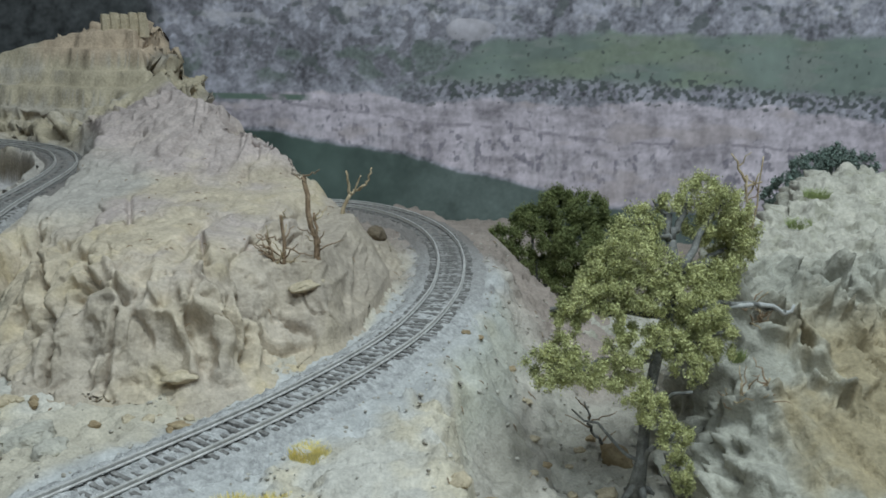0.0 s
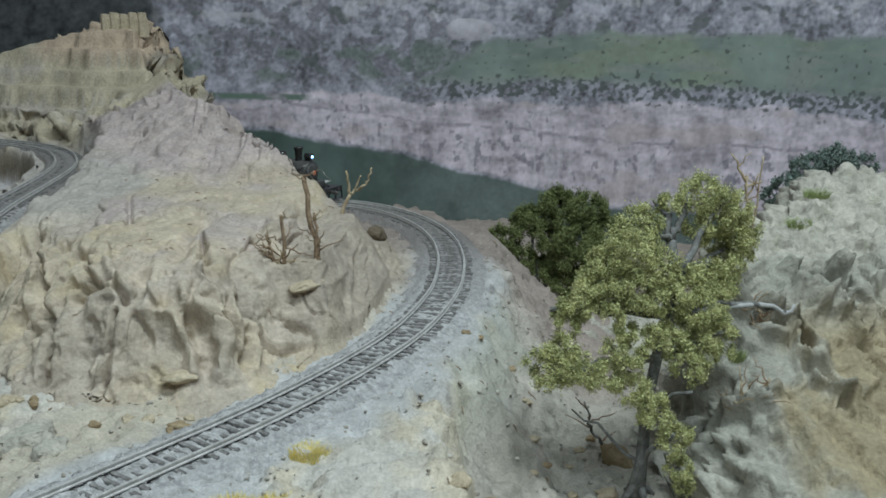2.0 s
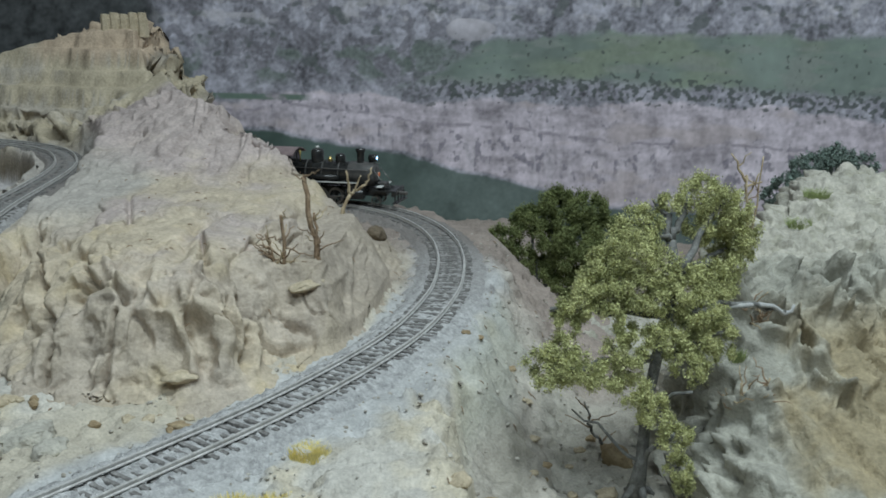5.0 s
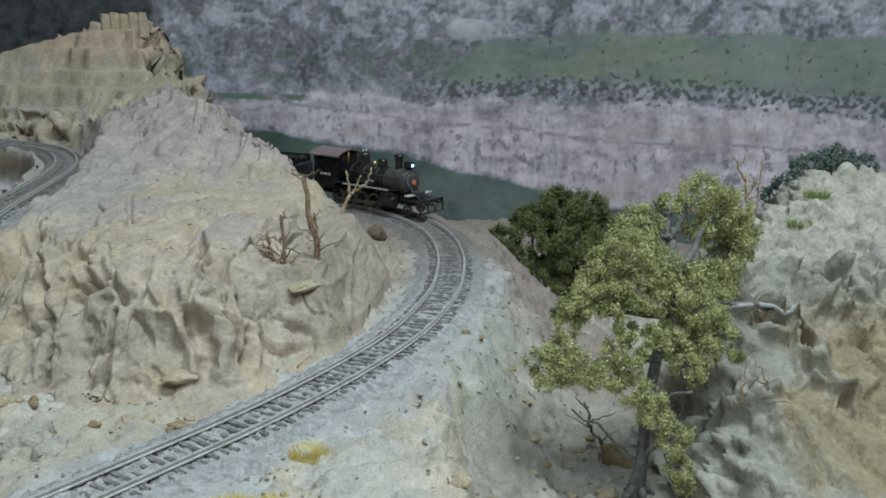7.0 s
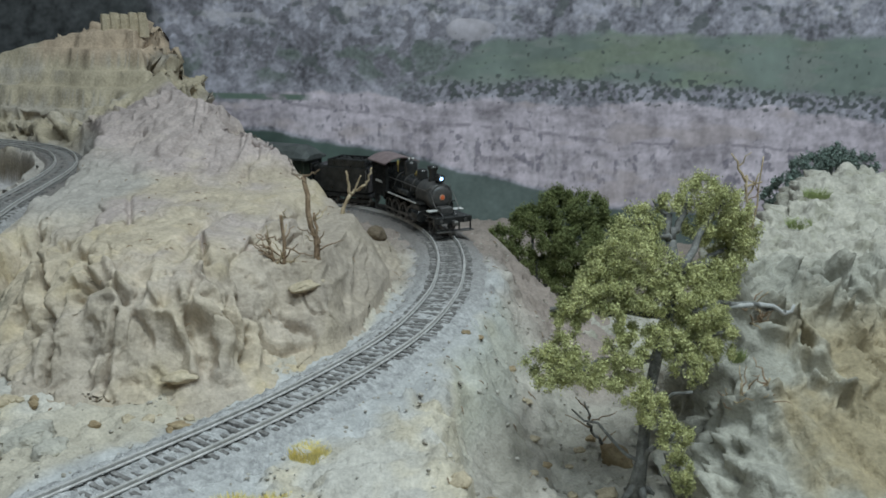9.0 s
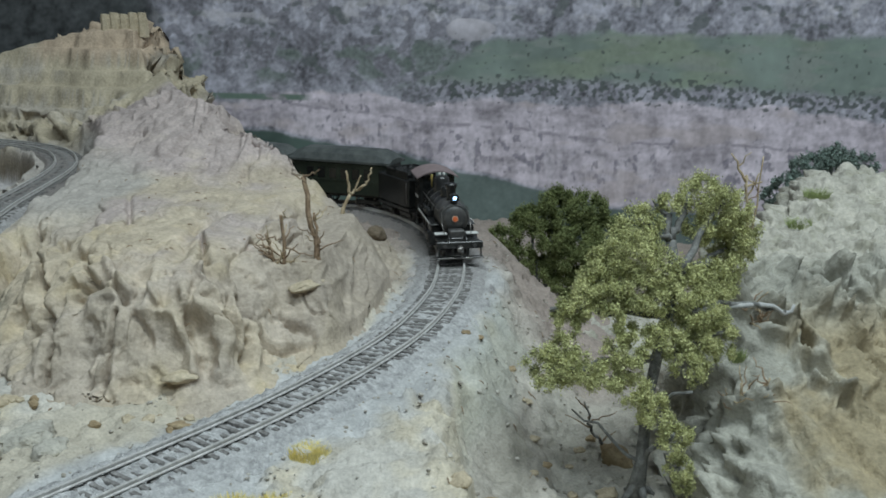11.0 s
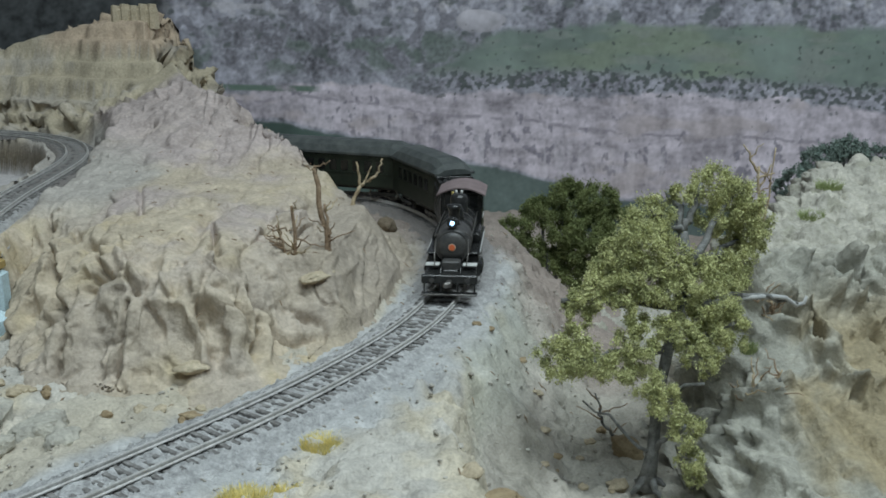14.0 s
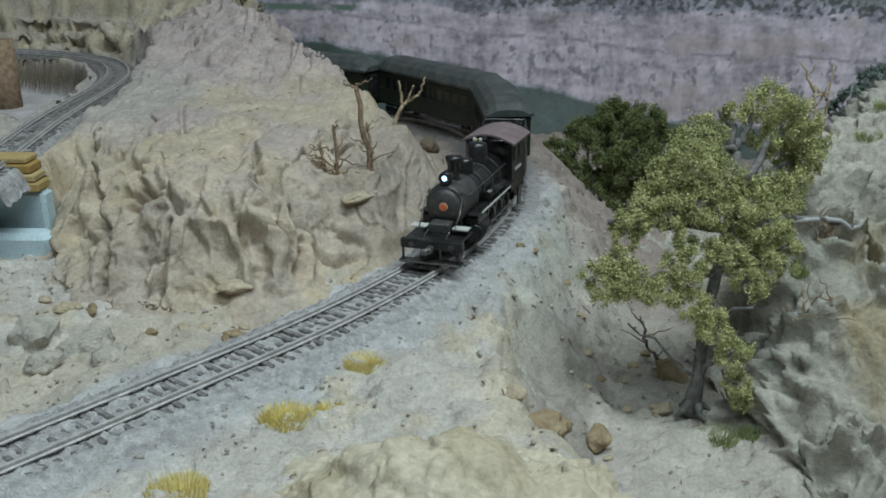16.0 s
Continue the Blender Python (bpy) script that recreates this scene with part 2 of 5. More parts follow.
def with_relief(X, Y, Z, amp, freq, seed, down=0.25, sharp=False, block=0.0, calm_part=0.10, extra=0.0):
    """Pushes a height sheet out along its normals: panels and flutes with creases between them where it is steep, cracks and lumps elsewhere.
    block: where the rock breaks in ledges and blocks instead."""
    gy_, gx_ = np.gradient(Z)
    dx, dy = np.gradient(X, axis=1), np.gradient(Y, axis=0)
    nx, ny = -gx_ / dx, -gy_ / dy
    big = np.hypot(nx, ny)
    lim = np.minimum(1, 2.0 / np.maximum(big, 1e-6))
    nx, ny = nx * lim, ny * lim
    ln = np.sqrt(nx * nx + ny * ny + 1)
    steep = calm_part + (1 - calm_part) * smooth(0.10, 0.50, big)
    wx = 0.80 * perlin(X * freq * 0.45, Y * freq * 0.45, Z * freq * 0.6, seed + 30) + 0.25 * perlin(X * freq * 1.3, Y * freq * 1.3, Z * freq, seed + 32)
    wy = 0.80 * perlin(X * freq * 0.45, Y * freq * 0.45, Z * freq * 0.6, seed + 31)
    p1 = perlin(X * freq * 0.6 + wx, Y * freq * down + wy, Z * freq * 0.35, seed)
    p2 = perlin(X * freq * 1.5 + 1.6 * wx, Y * freq * down * 2.2 + wy, Z * freq * 0.8, seed + 1)
    p3 = perlin(X * freq * 3.2 + 2 * wx, Y * freq * 1.6 + wy, Z * freq * 1.8, seed + 2)
    panels = np.abs(p1) ** 0.55 - 0.5
    p4 = perlin(X * freq * 1.1 - 1.3 * wy, Y * freq * down * 1.9 + wx, Z * freq * 0.6, seed + 3)
    p5 = perlin(X * freq * 2.1 + 1.2 * wy, Y * freq * down * 3 - wx, Z * freq * 1.1, seed + 4)
    thin = smooth(0.20, 0.0, np.abs(p2)) ** 1.5
    thin2 = smooth(0.16, 0.0, np.abs(p5)) ** 1.5
    groove = -smooth(0.13, 0.0, np.abs(p4))
    flutes = 0.55 * thin + 0.30 * thin2 + 0.70 * groove
    chips = np.abs(p3) ** 0.6 - 0.4
    if sharp:
        panels, flutes = 0.5 - np.abs(p1) ** 0.7 * 1.3, 0.85 * thin + 0.45 * thin2 + 0.5 * groove
    strata = perlin(X * 6, Y * 6, Z * 190, seed + 50)
    crack = -smooth(0.045, 0.0, np.abs(p2 + 0.35 * p3 - 0.12)) * smooth(-0.15, 0.2, p1)
    pits = -smooth(0.42, 0.60, perlin(X * freq * 4, Y * freq * 5, Z * freq * 6, seed + 60))
    lumps = fbm(X * freq * 2, Y * freq * 2, Z * freq * 2, 4, seed + 9)
    patch = smooth(-0.2, 0.3, perlin(X * freq * 0.5, Y * freq * 0.5, Z * freq * 0.5, seed + 40))
    cells = np.floor(3.0 * fbm(X * 55, Y * 55, Z * 80, 2, seed + 70)) / 3.0
    fold = 0.95 * panels * steep + (0.80 * flutes + 0.75 * crack) * steep * (0.35 + 0.65 * patch) + 0.27 * chips * steep * (1.1 - 0.6 * patch)
    ledge = 0.85 * cells + 0.40 * strata + 0.45 * chips + 0.3 * crack
    push = amp * (fold * (1 - block) + ledge * block * (0.3 + 0.7 * steep) + 0.10 * lumps + 0.14 * pits * (0.4 + steep) + 0.08 * strata * steep) + extra
    return X + push * nx / ln, Y + push * ny / ln, Z + push / ln


def carve(X, Y, lines, width, height, lip=0.0, reach=0.007):
    """Grooves (height below zero) or ribs along plan lines; lip: how far the rock stands proud on their left-hand side."""
    deep, proud = np.zeros(X.shape), np.zeros(X.shape)
    for i, line in enumerate(lines):
        d, v, side = along(X, Y, [(a, b, k / (len(line) - 1)) for k, (a, b) in enumerate(line)])
        d = np.abs(d + 0.0010 * perlin(X * 130, Y * 130, 0, 300 + i))
        wide = width * (0.75 + 0.5 * v) * (1 + 0.5 * perlin(X * 60, Y * 60, 0, 340 + i))
        deep = np.maximum(deep, np.exp(-(d / wide) ** 2))
        proud = np.maximum(proud, np.exp(-d / reach) * (side > 0) * smooth(0, 0.2, v) * smooth(1, 0.8, v))
    return height * deep + lip * proud


def pigment(ob, X, Y, Z, base, layers, keep=None):
    """Earth colours of a sheet, in places with shade mixed in: each layer lays a colour by its mask."""
    c = np.broadcast_to(np.array(base, float), X.shape + (3,)).copy()
    for mask, col in layers:
        m = np.clip(mask, 0, 1)[..., None]
        c = c * (1 - m) + np.array(col) * m
    c = c * (1 + 0.08 * fbm(X * 90, Y * 90, Z * 90, 3, 260))[..., None]
    layer = ob.data.color_attributes.new("tint", "FLOAT_COLOR", "POINT")
    rgba = np.ones((X.size, 4), np.float32)
    rgba[:, :3] = np.clip(c, 0.02, 0.85).reshape(-1, 3)
    if keep is not None:
        idx = np.arange(X.size).reshape(X.shape)
        q = np.stack([idx[:-1, :-1], idx[:-1, 1:], idx[1:, 1:], idx[1:, :-1]], -1).reshape(-1, 4)
        rgba = rgba[np.unique(q[keep.reshape(-1)[q].any(1)])]
    layer.data.foreach_set("color", rgba.ravel())


gx = spread(-1.0, 1.05, -0.20, 0.22, 0.0016, 0.02)
gy = spread(-0.03, 1.13, 0.20, 0.62, 0.0016, 0.012)
GX, GY = np.meshgrid(gx, gy)
GZ = ground_height(GX, GY)
GD, GS = nearest(GX, GY, MAIN)
calm = smooth(0.018, 0.034, GD)
scoop = np.exp(-(((GX - 0.030) / 0.030) ** 2 + ((GY - 0.47) / 0.085) ** 2))
RX, RY, RZ = with_relief(GX, GY, GZ, 0.0045 * (1 - 0.55 * scoop), 40, 51, 0.5, extra=-0.0014 * smooth(0.40, 0.6, perlin(GX * 150, GY * 150, GZ * 150, 286)) + 0.0009 * fbm(GX * 160, GY * 160, GZ * 160, 3, 287))
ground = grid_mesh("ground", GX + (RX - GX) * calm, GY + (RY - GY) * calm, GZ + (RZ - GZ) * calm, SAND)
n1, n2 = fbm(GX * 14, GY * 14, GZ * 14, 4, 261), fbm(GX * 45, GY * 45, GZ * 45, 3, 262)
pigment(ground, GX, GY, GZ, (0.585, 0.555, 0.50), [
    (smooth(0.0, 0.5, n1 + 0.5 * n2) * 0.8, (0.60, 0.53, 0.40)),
    (smooth(0.044, 0.026, GD + 0.010 * n2), (0.53, 0.528, 0.52)),
    (smooth(0.024, 0.032, GD + 0.004 * n2) * (GS > 0) * smooth(0.10, 0.06, GD) * 0.8, (0.57, 0.51, 0.405)),
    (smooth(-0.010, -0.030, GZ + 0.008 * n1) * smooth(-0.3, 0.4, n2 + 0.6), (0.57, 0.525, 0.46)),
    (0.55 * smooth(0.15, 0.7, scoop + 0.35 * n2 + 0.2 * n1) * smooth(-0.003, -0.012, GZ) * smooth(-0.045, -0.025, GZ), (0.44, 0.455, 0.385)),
    # brown-grey shade low on the gully's near bank, put into the colour
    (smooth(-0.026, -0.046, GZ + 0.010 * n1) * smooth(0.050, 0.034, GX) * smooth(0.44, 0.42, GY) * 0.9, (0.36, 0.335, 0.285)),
    (smooth(-0.044, -0.056, GZ + 0.006 * n1) * smooth(0.045, 0.060, GX) * smooth(0.56, 0.50, GY), (0.52, 0.49, 0.425)),
    (smooth(0.135, 0.165, GX + 0.01 * n1) * smooth(0.52, 0.47, GY), (0.40, 0.345, 0.24)),
    # pinkish-brown soil behind, with the shade round bush and train put into it
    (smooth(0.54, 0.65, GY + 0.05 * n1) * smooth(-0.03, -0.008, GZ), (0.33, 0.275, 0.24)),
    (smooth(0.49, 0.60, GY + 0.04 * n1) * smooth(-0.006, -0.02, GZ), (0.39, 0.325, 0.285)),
])
tagged(ground, "pale sandy plaster ground with a gully beside the track", "ground", kind="structure")


# ---- the tan hill with its butte ----
FOOT = [(-0.240, 0.52, 0), (-0.224, 0.46, 0), (-0.208, 0.418, 0), (-0.183, 0.390, 0), (-0.11, 0.372, 0), (-0.083, 0.388, 0), (-0.062, 0.43, 0), (-0.047, 0.462, 0), (-0.034, 0.52, 0), (-0.030, 0.60, 0), (-0.040, 0.665, 0), (-0.068, 0.715, 0), (-0.12, 0.748, 0)]
CREST = [(-0.062, 0.605, 0.030), (-0.095, 0.655, 0.046), (-0.127, 0.695, 0.067), (-0.16, 0.735, 0.083), (-0.215, 0.80, 0.088), (-0.26, 0.90, 0.10)]
HILL_EDGE = [(a, b) for a, b, c in FOOT] + [(-0.18, 0.785), (-0.225, 0.83), (-0.245, 0.90), (-0.245, 1.075), (-0.75, 1.075), (-0.75, 0.52)]


def hill_height(X, Y):
    wob = 0.010 * ridged(X * 26, Y * 9, 0, 2, 41) - 0.006 + 0.006 * fbm(X * 16, Y * 16, 0, 3, 42)
    d, _, _ = along(X, Y, FOOT)
    inn = inside(X, Y, HILL_EDGE)
    d = np.where(inn, d, -d) - wob * smooth(-0.02, 0.02, np.where(inn, d, -d))
    wide = np.interp(X, [-0.3, -0.1, -0.05], [0.058, 0.060, 0.085])
    top = np.interp(X, [-0.3, -0.2, -0.1, -0.06, -0.03], [0.038, 0.047, 0.046, 0.034, 0.018])
    t = np.clip(d / wide, 0, 1)
    z = top * (0.35 * t + 0.65 * smooth(0.0, 0.85, t)) - 0.004
    cd, cz, cs = along(X, Y, CREST)
    spur = np.where(cs > 0, cz - (cz - 0.030) * (1 - np.exp(-cd / 0.095)), cz - 1.25 * cd)
    spur = spur + 0.003 * fbm(X * 30, Y * 30, 0, 3, 44)
    spur = np.minimum(spur - 0.9 * np.clip(0.47 - Y, 0, 1) * (cs > 0), 1.1 * d + 0.002 + 0.5 * smooth(0.74, 0.80, Y))
    z = np.where(inn, smax(z, spur, 0.008), np.maximum(-0.02, 0.8 * d - 0.004))
    # butte with ledges
    front = np.interp(X, [-0.6, -0.45, -0.36, -0.26], [0.955, 0.955, 0.92, 0.885])
    m = np.minimum(-0.238 - X, Y - front) + 0.006 * fbm(X * 30, Y * 30, 0, 2, 47)
    ledge = 0.10 * np.clip(m, 0, 0.06)
    for i, (off, rise) in enumerate(((0.0, 0.012), (0.013, 0.012), (0.024, 0.020), (0.040, 0.014), (0.050, 0.020), (0.064, 0.022))):
        ledge = ledge + rise * smooth(off, off + 0.0035, m + 0.007 * fbm(X * 24 + 9 * i, Y * 24, 0, 3, 200 + i))
    cap = np.interp(X, [-0.6, -0.47, -0.44, -0.40, -0.36, -0.33], [0.100, 0.104, 0.116, 0.126, 0.134, 0.136])
    butte = np.minimum(0.035 + ledge, cap + 0.003 * fbm(X * 60, Y * 60, 0, 2, 48))
    z = np.where(inn & (m > 0), np.maximum(z, butte), z)
    # shelf of the upper track
    u, _ = nearest(X, Y, UPPER)
    shelf = smooth(0.030, 0.017, u) * (Y > 0.50)
    z = z * (1 - shelf) + (UP_Z - 0.006) * shelf
    # hollow inside the loop
    z = np.where(loop_hollow(X, Y) > 0, z + (UP_Z - 0.034 - z) * loop_hollow(X, Y), z)
    return z


def loop_hollow(X, Y):
    u, side = nearest(X, Y, UPPER)
    return smooth(0.0225, 0.0285, u) * (side < 0) * (X < -0.30) * (Y > 0.60) * (Y < 0.93)


# plan lines of the cliff: cracks between its plates, smooth troughs and rounded ribs
CRACKS = [
    [(-0.238, 0.551), (-0.205, 0.474), (-0.191, 0.441), (-0.175, 0.407), (-0.174, 0.392)], [(-0.175, 0.454), (-0.161, 0.423)], [(-0.145, 0.408), (-0.145, 0.399), (-0.153, 0.386)],
    [(-0.145, 0.399), (-0.145, 0.386)], [(-0.151, 0.422), (-0.142, 0.411)], [(-0.126, 0.488), (-0.112, 0.439)], [(-0.108, 0.425), (-0.102, 0.418), (-0.094, 0.41)], [(-0.095, 0.435), (-0.095, 0.422)],
    [(-0.088, 0.414), (-0.087, 0.398)]]
PITS = [[(-0.083, 0.424), (-0.079, 0.416)], [(-0.078, 0.427), (-0.067, 0.435)], [(-0.077, 0.447), (-0.064, 0.442), (-0.061, 0.432)], [(-0.056, 0.457), (-0.046, 0.466)], [(-0.211, 0.521), (-0.195, 0.481)], [(-0.197, 0.594), (-0.172, 0.513)],
        [(-0.137, 0.407), (-0.13, 0.399)]]
TROUGHS = [[(-0.134, 0.508), (-0.126, 0.446), (-0.125, 0.411)], [(-0.141, 0.43), (-0.131, 0.412)], [(-0.132, 0.404), (-0.114, 0.396)], [(-0.11, 0.406), (-0.102, 0.399)], [(-0.209, 0.449), (-0.19, 0.41)], [(-0.171, 0.425), (-0.157, 0.397)]]
CLIFF_RIBS = [[(-0.133, 0.42), (-0.126, 0.408), (-0.119, 0.407), (-0.11, 0.397), (-0.107, 0.388)], [(-0.114, 0.431), (-0.107, 0.422), (-0.099, 0.414)], [(-0.115, 0.412), (-0.106, 0.411), (-0.096, 0.405), (-0.096, 0.39)],
              [(-0.099, 0.432), (-0.096, 0.417), (-0.095, 0.388)], [(-0.157, 0.435), (-0.145, 0.415)], [(-0.087, 0.423), (-0.083, 0.402)]]


hx = spread(-0.74, -0.015, -0.25, -0.03, 0.0007, 0.0022)
hy = spread(0.345, 1.08, 0.37, 0.50, 0.0006, 0.0018)
HX, HY = np.meshgrid(hx, hy)
HZ = hill_height(HX, HY)
td, _ = nearest(HX, HY, MAIN)
keep = (HZ > -0.0195) & (HZ > ground_height(HX, HY) - 0.012) & ~((td < 0.021) & (HZ < 0.06))
ud, _ = nearest(HX, HY, UPPER)
rear = smooth(0.85, 0.89, HY)
calm = (1 - 0.9 * smooth(0.0, 0.1, loop_hollow(HX, HY))) * smooth(0.014, 0.03, ud) * smooth(0.020, 0.046, td) * (1 - 0.5 * smooth(0.52, 0.60, HY) * smooth(0.86, 0.80, HY)) * (1 - 0.55 * smooth(-0.095, -0.065, HX) * smooth(0.43, 0.46, HY))
cut = (carve(HX, HY, CRACKS, 0.0013, -0.0085, 0.0036) + carve(HX, HY, PITS, 0.0019, -0.0065) + carve(HX, HY, TROUGHS, 0.0050, -0.0042) + carve(HX, HY, CLIFF_RIBS, 0.0024, 0.0048))
chip = np.abs(perlin(HX * 75, HY * 75, HZ * 75, 280)) ** 0.5 - 0.45
pock = smooth(0.40, 0.58, perlin(HX * 120, HY * 120, HZ * 120, 281)) + smooth(0.44, 0.60, perlin(HX * 210, HY * 160, HZ * 210, 282)) * 0.6
cut = cut + 0.0024 * chip * smooth(-0.3, 0.3, perlin(HX * 22, HY * 22, HZ * 22, 283)) - 0.0022 * pock
cut = cut + rear * (0.009 * np.floor(2.5 * fbm(HX * 36, HY * 36, HZ * 60, 2, 288)) / 2.5 - 0.007 * smooth(0.09, 0.0, np.abs(perlin(HX * 40, HY * 12, HZ * 8, 289))) + 0.004 * fbm(HX * 90, HY * 90, HZ * 90, 2, 290))
RX, RY, RZ = with_relief(HX, HY, HZ, 0.020 - 0.0085 * smooth(0.60, 0.50, HY), 23, 63, block=0.85 * smooth(0.84, 0.90, HY), calm_part=0.12 + 0.22 * smooth(0.62, 0.52, HY), extra=cut)
hill = grid_mesh("rock_hill", HX + (RX - HX) * calm, HY + (RY - HY) * calm, HZ + (RZ - HZ) * calm, ROCK, keep)
n1, n2 = fbm(HX * 14, HY * 14, HZ * 14, 4, 263), fbm(HX * 42, HY * 42, HZ * 42, 3, 264)
strata = perlin(HX * 5, HY * 5, HZ * 120, 265)
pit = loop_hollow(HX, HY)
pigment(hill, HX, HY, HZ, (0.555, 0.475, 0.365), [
    (smooth(0.05, 0.45, n2 + 0.3 * n1) * 0.75, (0.555, 0.465, 0.315)),
    (smooth(-0.15, 0.30, n1 - 0.1) * 0.7, (0.49, 0.43, 0.37)),
    (smooth(0.036, 0.060, HZ + 0.016 * n1 + 0.006 * n2) * 0.92, (0.505, 0.43, 0.415)),
    # bank beside the track: pinkish brown, darkened to carry the shadow near the train
    (smooth(-0.085, -0.060, HX + 0.012 * n1) * smooth(0.43, 0.47, HY) * 0.8, (0.41, 0.355, 0.295)),
    (smooth(-0.185, -0.215, HX + 0.02 * n1) * smooth(0.52, 0.58, HY) * smooth(0.88, 0.84, HY) * smooth(0.060, 0.045, HZ), (0.48, 0.445, 0.405)),
    (smooth(0.845, 0.875, HY + 0.02 * n1), (0.535, 0.465, 0.345)),
    (smooth(0.85, 0.88, HY) * smooth(0.0, 0.5, strata + 0.5 * n2) * 0.8, (0.50, 0.455, 0.40)),
    (smooth(0.85, 0.88, HY) * smooth(0.108, 0.114, HZ + 0.004 * n1) * smooth(-0.43, -0.40, HX), (0.55, 0.435, 0.325)),
    # wall of the loop hollow: brown, its shade mixed into the colour; floor pale
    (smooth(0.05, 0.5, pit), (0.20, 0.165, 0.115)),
    (smooth(0.93, 0.99, pit), (0.60, 0.575, 0.575)),
], keep)
tagged(hill, "tan and pinkish eroded sandstone hill with fluted cliffs and a stepped butte", "hill")


NEAR = 0.84
EYE_Z = 0.156


def drawn_in(x, y, z):
    """The gully's far side lies nearer than its plan is drawn: one scale towards the viewing side."""
    return x * NEAR, y * NEAR, EYE_Z - (EYE_Z - z) * NEAR


# ---- the grey slope on the far side of the gully ----
def slope_height(X, Y):
    q = Y - 0.10 * (X - 0.22) + 0.012 * fbm(X * 18, Y * 18, 0, 3, 71)
    z = np.interp(q, [0.30, 0.38, 0.45, 0.52, 0.555, 0.60, 0.64, 0.70, 0.78, 0.84, 0.90, 1.0], [-0.12, -0.108, -0.086, -0.060, -0.042, -0.012, -0.002, 0.002, 0.012, 0.010, -0.05, -0.10])
    z = z + 0.05 * np.clip(X - 0.26, 0, 0.2) * smooth(0.6, 0.75, Y)
    a = smooth(0.0, 1.0, (X - np.interp(Y, [0.35, 0.45, 0.55, 0.65, 0.75, 0.85], [0.17, 0.13, 0.125, 0.145, 0.20, 0.25])) / np.interp(Y, [0.4, 0.5, 0.6, 0.75], [0.05, 0.055, 0.05, 0.08]))
    return -0.118 + (z + 0.118) * a


sx = spread(0.09, 0.95, 0.10, 0.40, 0.0014, 0.012)
sy = spread(0.28, 1.0, 0.40, 0.76, 0.0014, 0.006)
SX, SY = np.meshgrid(sx, sy)
SZ = slope_height(SX, SY)
keep = (EYE_Z - (EYE_Z - SZ) * NEAR > ground_height(SX * NEAR, SY * NEAR) - 0.012) & (SY < 0.90)
FOLDS = [[(0.156, 0.51), (0.156, 0.485), (0.158, 0.464)], [(0.163, 0.502), (0.164, 0.48), (0.168, 0.456)], [(0.149, 0.514), (0.149, 0.49), (0.149, 0.475)], [(0.192, 0.518), (0.174, 0.504), (0.155, 0.521)], [(0.212, 0.559), (0.213, 0.545), (0.222, 0.542)],
         [(0.216, 0.566), (0.224, 0.558), (0.228, 0.546)], [(0.24, 0.598), (0.245, 0.59), (0.254, 0.584)], [(0.222, 0.599), (0.226, 0.584)], [(0.232, 0.597), (0.234, 0.575)], [(0.195, 0.557), (0.21, 0.558)], [(0.245, 0.575), (0.255, 0.572), (0.252, 0.559)],
         [(0.219, 0.532), (0.228, 0.52), (0.234, 0.519)]]
RILLS = [[(0.202, 0.516), (0.216, 0.495), (0.232, 0.459)], [(0.195, 0.504), (0.2, 0.477), (0.207, 0.446)], [(0.217, 0.536), (0.236, 0.524), (0.27, 0.505)], [(0.185, 0.498), (0.182, 0.474), (0.184, 0.446)], [(0.247, 0.556), (0.258, 0.547), (0.285, 0.525)]]
cut = carve(SX, SY, FOLDS, 0.0036, 0.0105, -0.0070, 0.009) + carve(SX, SY, RILLS, 0.0045, -0.0060)
cut = cut + 0.0022 * (np.abs(perlin(SX * 70, SY * 70, SZ * 70, 284)) ** 0.5 - 0.45) - 0.0016 * smooth(0.42, 0.6, perlin(SX * 130, SY * 130, SZ * 130, 285))
fan = smooth(0.178, 0.20, SX) * smooth(0.585, 0.545, SY - 0.3 * (SX - 0.22))
RX, RY, RZ = with_relief(SX, SY, SZ, 0.0215 - 0.0125 * fan, 24, 84, 0.55, True, block=0.75 * smooth(0.605, 0.65, SY), calm_part=0.3, extra=cut)


def height_at(x, y):
    X, Y = np.array([[x]]), np.array([[y]])
    hill_z = hill_height(X, Y)[0, 0] if inside(X, Y, HILL_EDGE)[0, 0] else -1
    return float(max(ground_height(X, Y)[0, 0], hill_z, drawn_in(0, 0, slope_height(X / NEAR, Y / NEAR)[0, 0])[2]))


slope = grid_mesh("rock_slope", *drawn_in(RX, RY, RZ), GREY_ROCK, keep)
n1, n2 = fbm(SX * 14, SY * 14, SZ * 14, 4, 266), fbm(SX * 45, SY * 45, SZ * 45, 3, 267)
pigment(slope, SX, SY, SZ, (0.43, 0.42, 0.365), [
    (smooth(0.0, 0.5, n2 + 0.4 * n1) * 0.7, (0.33, 0.32, 0.275)),
    (smooth(0.1, 0.5, n1) * 0.5, (0.53, 0.515, 0.455)),
    (smooth(0.60, 0.64, SY + 0.02 * n1), (0.52, 0.495, 0.43)),
    (smooth(0.60, 0.64, SY) * smooth(0.1, 0.45, n2) * 0.6, (0.34, 0.33, 0.26)),
    (fan * smooth(-0.7, 0.1, n1 + 0.4 * n2 + 10 * (SX - 0.20)) * 0.95, (0.37, 0.31, 0.20)),
], keep)
tagged(slope, "grey-green plaster rock slope with sharp folds above the gully", "rock slope")


